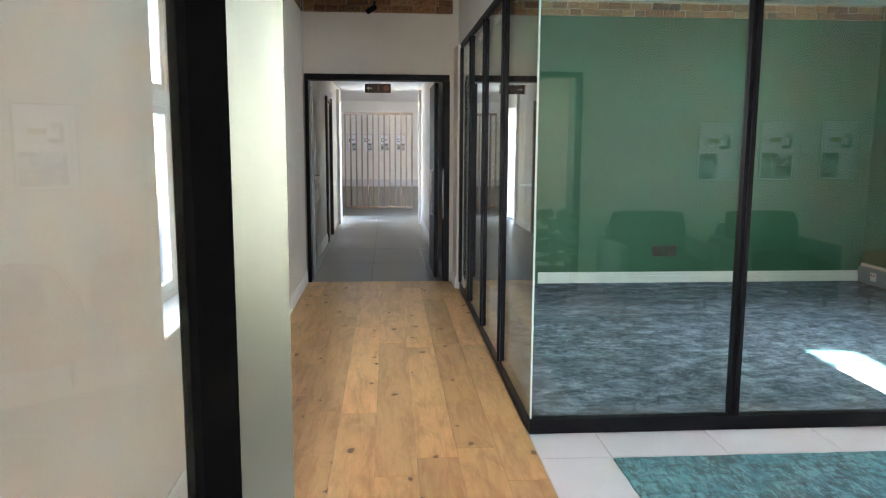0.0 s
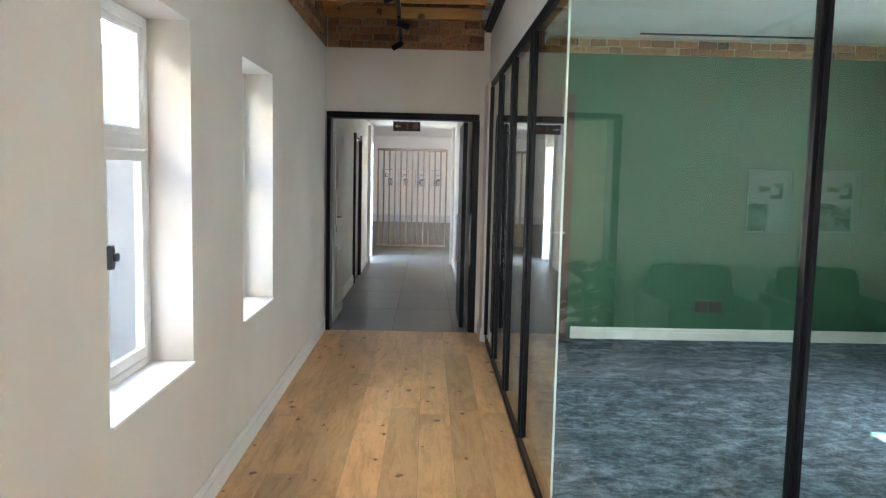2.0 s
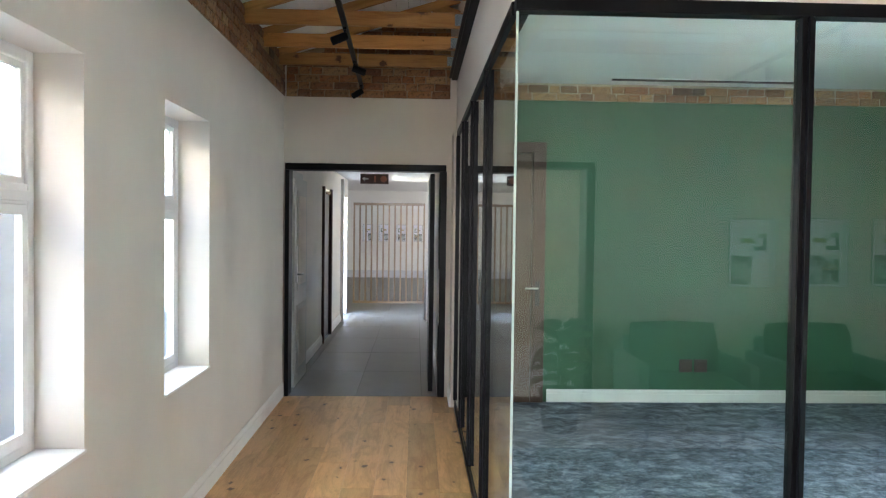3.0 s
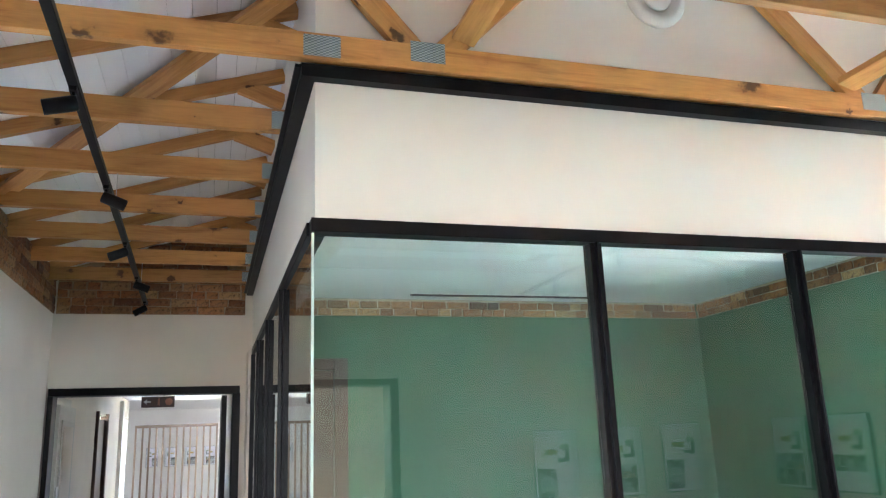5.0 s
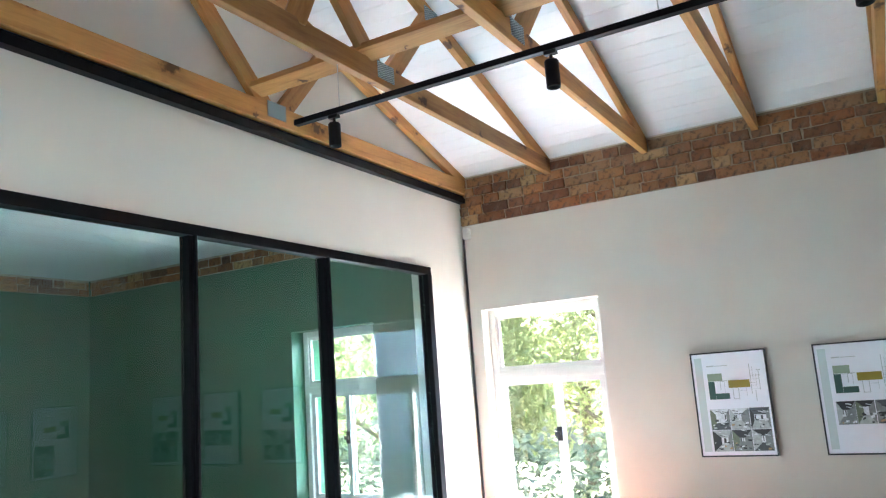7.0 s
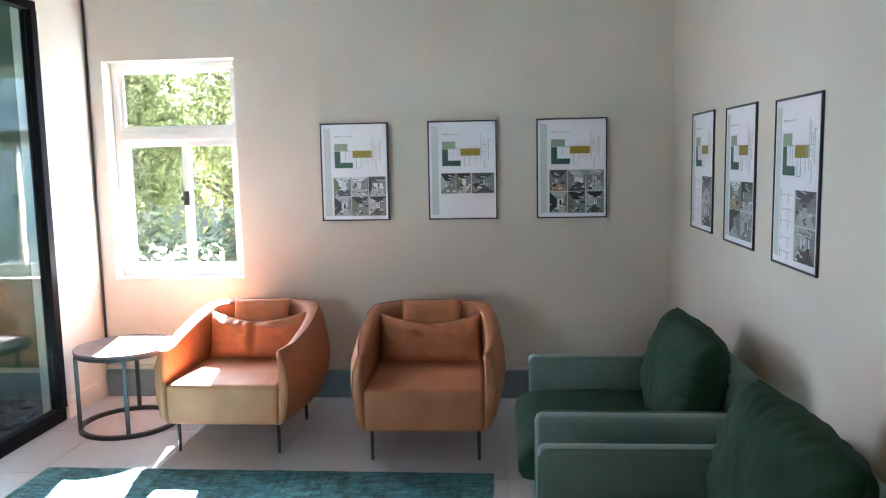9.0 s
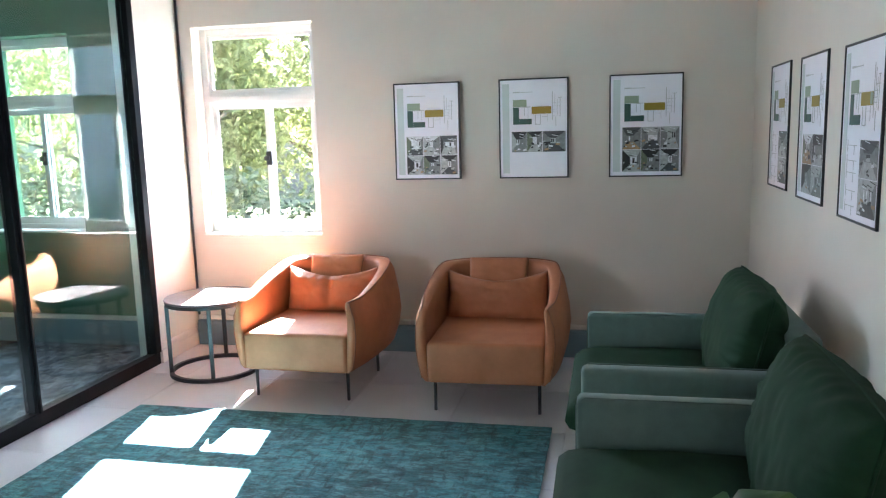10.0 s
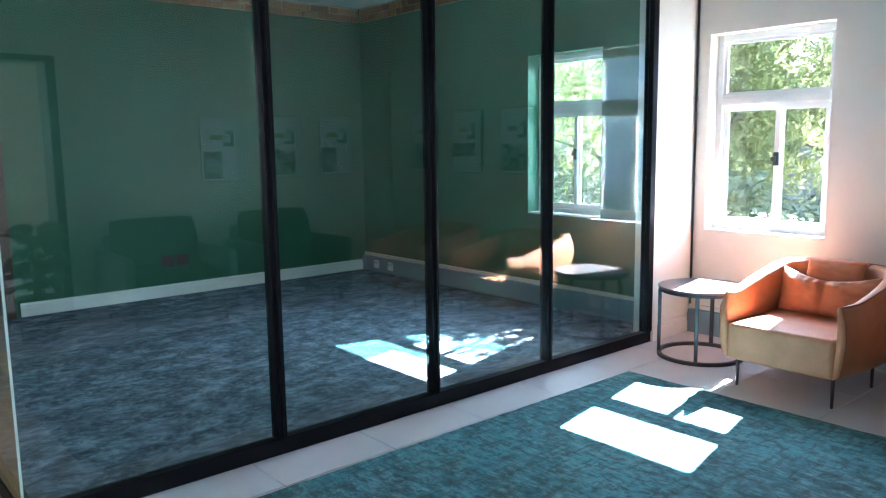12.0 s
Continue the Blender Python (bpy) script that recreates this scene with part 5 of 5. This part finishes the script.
copy_thing(g1, Matrix.Translation((2.56, YS + 0.085, 0)) @ Matrix.Rotation(radians(0.6), 4, 'Z'))

# round side table
tb = thing("side_table", "round dark side table on a black ring base", "table")
TC = (4.675, 3.235, 0)
b = bmesh.new()
lathe(b, [(0.001, 0.447), (0.258, 0.447), (0.27, 0.45), (0.272, 0.456), (0.268, 0.461), (0.001, 0.462)], TC, 64)
part("tabletop", b, M["tabletop"], tb)
b = bmesh.new()
lathe(b, [(0.252, 0.427), (0.267, 0.427), (0.267, 0.4465), (0.252, 0.4465)], TC, 64)
bmesh.ops.delete(b, geom=[f for f in b.faces if len(f.verts) > 4], context='FACES')
part("apron_ring", b, M["table"], tb)
b = bmesh.new()
ring = [(0.246, 0.0), (0.27, 0.0), (0.27, 0.022), (0.246, 0.022), (0.246, 0.0)]
lathe(b, ring, TC, 64)
bmesh.ops.delete(b, geom=[f for f in b.faces if len(f.verts) > 4], context='FACES')
part("base_ring", b, M["table"], tb)
for a in (125, 205, 285, 15):
    x, y = TC[0] + 0.258 * math.cos(radians(a)), TC[1] + 0.258 * math.sin(radians(a))
    bb = boxed(-0.011, 0.011, -0.011, 0.011, 0.022, 0.428, 0.002, 1)
    o = part("leg", bb, M["table"], tb)
    o.matrix_basis = Matrix.Translation((x, y, 0)) @ Matrix.Rotation(radians(a), 4, 'Z')

# rug
bm = bmesh.new()
RX0, RX1, RY0, RY1 = 1.162, 4.03, 1.158, 3.322
nx, ny = 90, 60
gv = [[bm.verts.new((RX0 + (RX1 - RX0) * i / nx + (noise.noise((j * 0.3, 7, 0)) * 0.004 if i in (0, nx) else 0), RY0 + (RY1 - RY0) * j / ny + (noise.noise((i * 0.3, 3, 1)) * 0.004 if j in (0, ny) else 0), 0.011 + noise.noise((i * 0.4, j * 0.4, 0)) * 0.0015)) for j in range(ny + 1)] for i in range(nx + 1)]
for i in range(nx):
    for j in range(ny):
        bm.faces.new([gv[i][j], gv[i + 1][j], gv[i + 1][j + 1], gv[i][j + 1]])
edge = [gv[i][0] for i in range(nx)] + [gv[nx][j] for j in range(ny)] + [gv[i][ny] for i in range(nx, 0, -1)] + [gv[0][j] for j in range(ny, 0, -1)]
low = [bm.verts.new((v.co.x, v.co.y, 0.0005)) for v in edge]
for i in range(len(edge)):
    j = (i + 1) % len(edge)
    bm.faces.new([edge[i], edge[j], low[j], low[i]])
rug = thing("rug", "worn teal distressed woven rug on pale tiles", "rug")
part("woven_field", bm, M["rug"], rug)

# broad-leaved plant in a planter
pl = thing("potted_plant", "broad-leaved green plant in a dark planter", "plant")
PC = (1.6, 0.66, 0)
b = bmesh.new()
lathe(b, [(0.11, 0.0), (0.13, 0.02), (0.16, 0.3), (0.165, 0.32), (0.15, 0.32), (0.145, 0.28)], PC, 32)
part("planter", b, M["pot"], pl, smooth=True)
b = bmesh.new()
lathe(b, [(0.001, 0.285), (0.146, 0.285), (0.146, 0.28), (0.001, 0.28)], PC, 24)
part("soil", b, M["soil"], pl)
rnd = random.Random(4)
for i in range(22):
    a = i * 2.4 + rnd.uniform(-0.3, 0.3)
    h = 0.32 + 0.42 * (i / 21)
    r = 0.04 + 0.05 * rnd.random() - 0.02 * (i / 14)
    tip = Vector((PC[0] + r * math.cos(a), PC[1] + r * math.sin(a), h + 0.05))
    b = bmesh.new()
    tube(b, [(PC[0] + 0.03 * math.cos(a), PC[1] + 0.03 * math.sin(a), 0.28), (PC[0] + r * 0.4 * math.cos(a), PC[1] + r * 0.4 * math.sin(a), h * 0.75), tip], [0.006, 0.005, 0.003], 6)
    part("stem", b, M["leaf_plant"], pl, smooth=True)
    b = bmesh.new()
    Ls, Ws = 0.16 + 0.05 * rnd.random(), 0.15 + 0.04 * rnd.random()
    rows_ = []
    for k in range(9):
        f = k / 8
        wd = Ws / 2 * math.sin(math.pi * min(1, f * 0.93 + 0.05)) ** 0.6
        rows_.append([b.verts.new((f * Ls, wd * q, 0.03 * abs(q) - 0.09 * f * f + 0.008 * math.sin(f * 17 + q * 5))) for q in (-1, -0.6, -0.25, 0, 0.25, 0.6, 1)])
    for A, B in zip(rows_, rows_[1:]):
        for k in range(6):
            b.faces.new([A[k], A[k + 1], B[k + 1], B[k]])
    b.transform(Matrix.Translation(tip) @ Matrix.Rotation(a, 4, 'Z') @ Matrix.Rotation(radians(rnd.uniform(-50, 5)), 4, 'Y') @ Matrix.Rotation(radians(rnd.uniform(-25, 25)), 4, 'X'))
    lf = part("leaf", b, M["leaf_plant"], pl, smooth=True)
    sol = lf.modifiers.new("thickness", 'SOLIDIFY')
    sol.thickness = 0.0012

# ---- outdoors ----
bm = bmesh.new()
box(bm, -250, 250, -250, 250, -0.6, -0.27)
structure("ground", bm, M["grass"], "dry lawn round the building", "ground")
# Pale strip added so that sunlight bounces up through the east windows.
structure("pavement", boxed(XE + 0.25, 8.1, -6, 14, -0.3, -0.2, 0.01), M["paving"], "pale paving strip added to bounce sunlight through the windows", "paving")
ng = thing("boundary_wall", "beige plastered boundary wall outside the corridor windows", "wall")
part("wall", boxed(-2.2, -2.0, -4, 6.72, -0.27, 3.3), M["ext_pale"], ng)
part("coping", boxed(-2.25, -1.95, -4, 6.77, 3.3, 3.36, 0.01), M["ext_pale"], ng)
gb = thing("garden_building", "pale blue-grey plastered building across the paving", "building")
part("plinth", boxed(10.94, 16.0, -12, 2.2, -0.27, 0.55, 0.01), M["ext_pale"], gb, "pale plastered plinth")
part("wall", boxed(11.0, 16.0, -12, 2.15, 0.551, 3.9), M["ext_grey"], gb)
b = bmesh.new()
prism(b, [(10.6, 3.901), (16.4, 3.901), (16.4, 4.05), (13.5, 5.2), (10.6, 4.05)], "y", -12.3, 2.4)
part("roof", b, M["roof_metal"], gb)



def leaf_cloud(bm, rng, centre, radii, count, size, droop=0.0):
    """Many small leaves in a lumpy cloud with gaps."""
    for _ in range(count):
        while True:
            p = Vector((rng.uniform(-1, 1), rng.uniform(-1, 1), rng.uniform(-1, 1)))
            if p.length <= 1 and noise.noise(p * 2.3 + Vector(centre)) > -0.18 and p.length > 0.35:
                break
        c = Vector(centre) + Vector((p.x * radii[0], p.y * radii[1], p.z * radii[2]))
        s = size * rng.uniform(0.6, 1.3)
        q = Euler((rng.uniform(-1, 1), rng.uniform(-1, 1), rng.uniform(0, 6.3))).to_matrix()
        a, b_ = q @ Vector((s * 0.32, 0, 0)), q @ Vector((0, s * 0.75, 0))
        k = Vector((0, 0, -droop * s))
        v = [bm.verts.new(c - b_), bm.verts.new(c + a), bm.verts.new(c + b_ + k), bm.verts.new(c - a)]
        bm.faces.new(v)


def tree(x, y, h, spread, seed, label, mat="leaf_tree", z0=-0.27, leaves=11000):
    rng = random.Random(seed)
    t = thing("tree", label, "tree", "garden trees")
    t.location = (x, y, z0)
    b = bmesh.new()
    trunk = [(0, 0, 0), (0.05, 0.03, h * 0.25), (-0.03, 0.06, h * 0.5), (0.04, 0.0, h * 0.8)]
    tube(b, spline(trunk, 10), [0.13 - 0.009 * i for i in range(11)], 10)
    part("trunk", b, M["bark"], t, smooth=True)
    b = bmesh.new()
    tips = []
    for i in range(9):
        a = i * 2.4
        zz = h * (0.12 + 0.075 * i)
        e = Vector((spread * 0.7 * math.cos(a), spread * 0.7 * math.sin(a), zz + h * 0.16))
        tube(b, [(0, 0, zz), (e.x * 0.5, e.y * 0.5, zz + h * 0.11), e], [0.05, 0.032, 0.012], 7)
        tips.append(e)
    part("limbs", b, M["bark"], t, smooth=True)
    b = bmesh.new()
    for e in tips + [Vector((0, 0, h * 0.85))]:
        leaf_cloud(b, rng, e, (spread * 0.55, spread * 0.55, h * 0.2), leaves // 10, 0.085, 0.6)
    part("crown", b, M[mat], t)
    return t


tree(9.4, 6.0, 5.0, 1.0, 1, "light green garden tree with drooping foliage", leaves=17000)
tree(10.6, 7.9, 4.8, 2.0, 2, "light green garden tree with spreading crown")
tree(12.3, 4.9, 4.6, 1.9, 3, "olive green garden tree beyond the window")
tree(12.4, 10.6, 5.2, 2.2, 5, "tall green garden tree behind the others")
tree(13.6, 5.9, 5.6, 2.4, 6, "tall pale green garden tree")
rng = random.Random(12)
for i in range(10):
    y = 2.6 + i * 1.2
    x = 8.6 + rng.uniform(-0.5, 0.7)
    sh = thing("shrub", "pale flowering garden shrub below the trees", "shrub", "garden shrubs")
    sh.location = (x, y, -0.27)
    b = bmesh.new()
    for k in range(5):
        a = k * 1.26
        tube(b, [(0, 0, 0), (0.15 * math.cos(a), 0.15 * math.sin(a), 0.3), (0.4 * math.cos(a), 0.4 * math.sin(a), 0.75)], [0.02, 0.014, 0.006], 5)
    part("stems", b, M["bark"], sh)
    b = bmesh.new()
    leaf_cloud(b, rng, (0, 0, 0.72), (0.7, 0.75, 0.6), 900, 0.085)
    part("foliage", b, M["leaf_shrub"], sh)
fh = thing("neighbour_house", "pale house with grey roof behind the garden trees", "house")
part("wall", boxed(21, 27, -4, 22, -0.27, 3.0), M["ext_wall"], fh)
b = bmesh.new()
prism(b, [(20.5, 2.95), (27.5, 2.95), (24, 4.6)], "y", -4.5, 22.5)
part("roof", b, M["roof_metal"], fh)
for y in (1, 6, 11, 16):
    w = part("window", boxed(20.96, 20.999, y, y + 1.4, 0.9, 2.0, 0.01), M["winframe"], fh)
    part("pane", boxed(20.94, 20.959, y + 0.08, y + 1.32, 0.98, 1.92), M["dark"], w)

# ---- pieces: boards, tiles and bricks ----
rng = random.Random(21)
# oak boards
BW = 0.193
x = XW + 0.001
row = 0
while x < XG - 0.02:
    x1 = min(x + BW - 0.0012, XG - 0.006)
    y = -0.16 - rng.uniform(0, 1.4)
    while y < YN:
        ln = rng.choice((1.5, 1.9, 2.2))
        a, b_ = max(y, -0.159), min(y + ln - 0.0012, YN - 0.001)
        if b_ - a > 0.05:
            bm = boxed(x - (x + x1) / 2, x1 - (x + x1) / 2, (a - b_) / 2, (b_ - a) / 2, -0.0134, 0.0, 0.0008, 1)
            o = part("board", bm, M["oak"], floor_wood)
            o.location = ((x + x1) / 2, (a + b_) / 2, rng.uniform(-0.0004, 0.0))
        y += ln
    x += BW


def tiles(parent, x0, x1, y0, y1, tx, ty, ox, oy, mat, gap=0.004):
    cache = {}
    i0 = math.floor((x0 - ox) / tx)
    j0 = math.floor((y0 - oy) / ty)
    i = i0
    while ox + i * tx < x1:
        j = j0
        while oy + j * ty < y1:
            a, b_ = max(x0, ox + i * tx + gap / 2), min(x1, ox + (i + 1) * tx - gap / 2)
            c, d = max(y0, oy + j * ty + gap / 2), min(y1, oy + (j + 1) * ty - gap / 2)
            if b_ - a > 0.02 and d - c > 0.02:
                k = (round(b_ - a, 3), round(d - c, 3))
                if k not in cache:
                    cache[k] = mesh_from(boxed(-k[0] / 2, k[0] / 2, -k[1] / 2, k[1] / 2, -0.0055, 0.0, 0.0015, 1), "tile", mat)
                o = new("tile", cache[k])
                o.parent = parent
                o.location = ((a + b_) / 2, (c + d) / 2, rng.uniform(-0.0003, 0.0))
            j += 1
        i += 1


tiles(floor_tile, XG - 0.003, XE, -0.159, YF - 0.006, 0.565, 0.565, 1.165, 3.355, M["tile_lounge"], 0.003)
tiles(floor_pass, PX0, PX1, YN + 0.002, 14.5, 0.6, 1.2, -0.05, YN, M["tile_passage"], 0.004)
tiles(floor_pass, -2.4, 2.4, 14.5, 24.0, 1.2, 1.2, 0.0, 14.5, M["tile_passage"], 0.005)


# brick bands: mortar backing and single bricks
BL, BH, MJ = 0.2, 0.055, 0.011


def brick_band(axis, p, face, u0, u1, z0, top, name, label, depth=0.012, joint="mortar"):
    """Bricks on a wall face from z0 up to top(u). face: the way the wall looks."""
    par = structure(name, bmesh.new(), M[joint], label, "brickwork")
    bm = bmesh.new()
    zt = [top(u0), top(u1)]
    a, c = p + face * 0.001, p + face * (depth - 0.006)
    prism(bm, [(u0, z0), (u1, z0), (u1, zt[1]), (u0, zt[0])], axis, min(a, c), max(a, c))
    bmesh.ops.recalc_face_normals(bm, faces=list(bm.faces))
    bm.to_mesh(par.data)
    bm.free()
    meshes = {}
    z = z0 + 0.003
    course = 0
    while z < max(zt) - 0.02:
        u = u0 + 0.004 - (0.0 if course % 2 else BL / 2)
        while u < u1 - 0.015:
            ln = rng.choice((0.2, 0.19, 0.21, 0.17, 0.1, 0.11, 0.095, 0.14))
            ua, ub = max(u, u0 + 0.003), min(u + ln, u1 - 0.003)
            um = (ua + ub) / 2
            h = min(BH, top(um) - 0.006 - z)
            if ub - ua > 0.03 and h > 0.02:
                var = rng.randrange(3)
                k = (round(ub - ua, 2), round(h, 2), var)
                if k not in meshes:
                    t_ = depth + 0.002 * var
                    if axis == "x":
                        b = boxed(-t_ / 2, t_ / 2, -k[0] / 2, k[0] / 2, -k[1] / 2, k[1] / 2, 0.004, 1)
                    else:
                        b = boxed(-k[0] / 2, k[0] / 2, -t_ / 2, t_ / 2, -k[1] / 2, k[1] / 2, 0.004, 1)
                    for vv in b.verts:
                        vv.co += Vector((rng.uniform(-1, 1), rng.uniform(-1, 1), rng.uniform(-1, 1))) * 0.005
                    meshes[k] = mesh_from(b, "brick", M["brick"])
                o = new("brick", meshes[k])
                o.parent = par
                w = p + face * (depth / 2 + 0.001 + rng.uniform(0, 0.003))
                o.location = (w, um, z + k[1] / 2) if axis == "x" else (um, w, z + k[1] / 2)
            u += ln + MJ
        z += BH + MJ
        course += 1
    return par


brick_band("x", XE, -1, YS, YF - 0.002, Z_BRICK, lambda u: 3.04, "brick_band_east", "old exposed red brick band above the beige wall")
brick_band("x", XW, 1, YS, YN - 0.02, Z_BRICK, lambda u: 3.04, "brick_band_west", "old exposed red brick band above the corridor wall")
brick_band("y", YN, -1, XW + 0.02, XG - 0.05, Z_BRICK, lambda u: rafter_z(u) + 0.07, "brick_band_north", "old exposed red brick gable at the corridor's end")
brick_band("y", YG, -1, XG + 0.16, XM - 0.02, 2.67, lambda u: 2.82, "brick_band_meeting_north", "exposed brick band above the green back wall", joint="mortar_pale")
brick_band("x", XM, -1, YF + 0.145, YG - 0.016, 2.67, lambda u: 2.82, "brick_band_meeting_east", "exposed brick band above the green side wall", joint="mortar_pale")
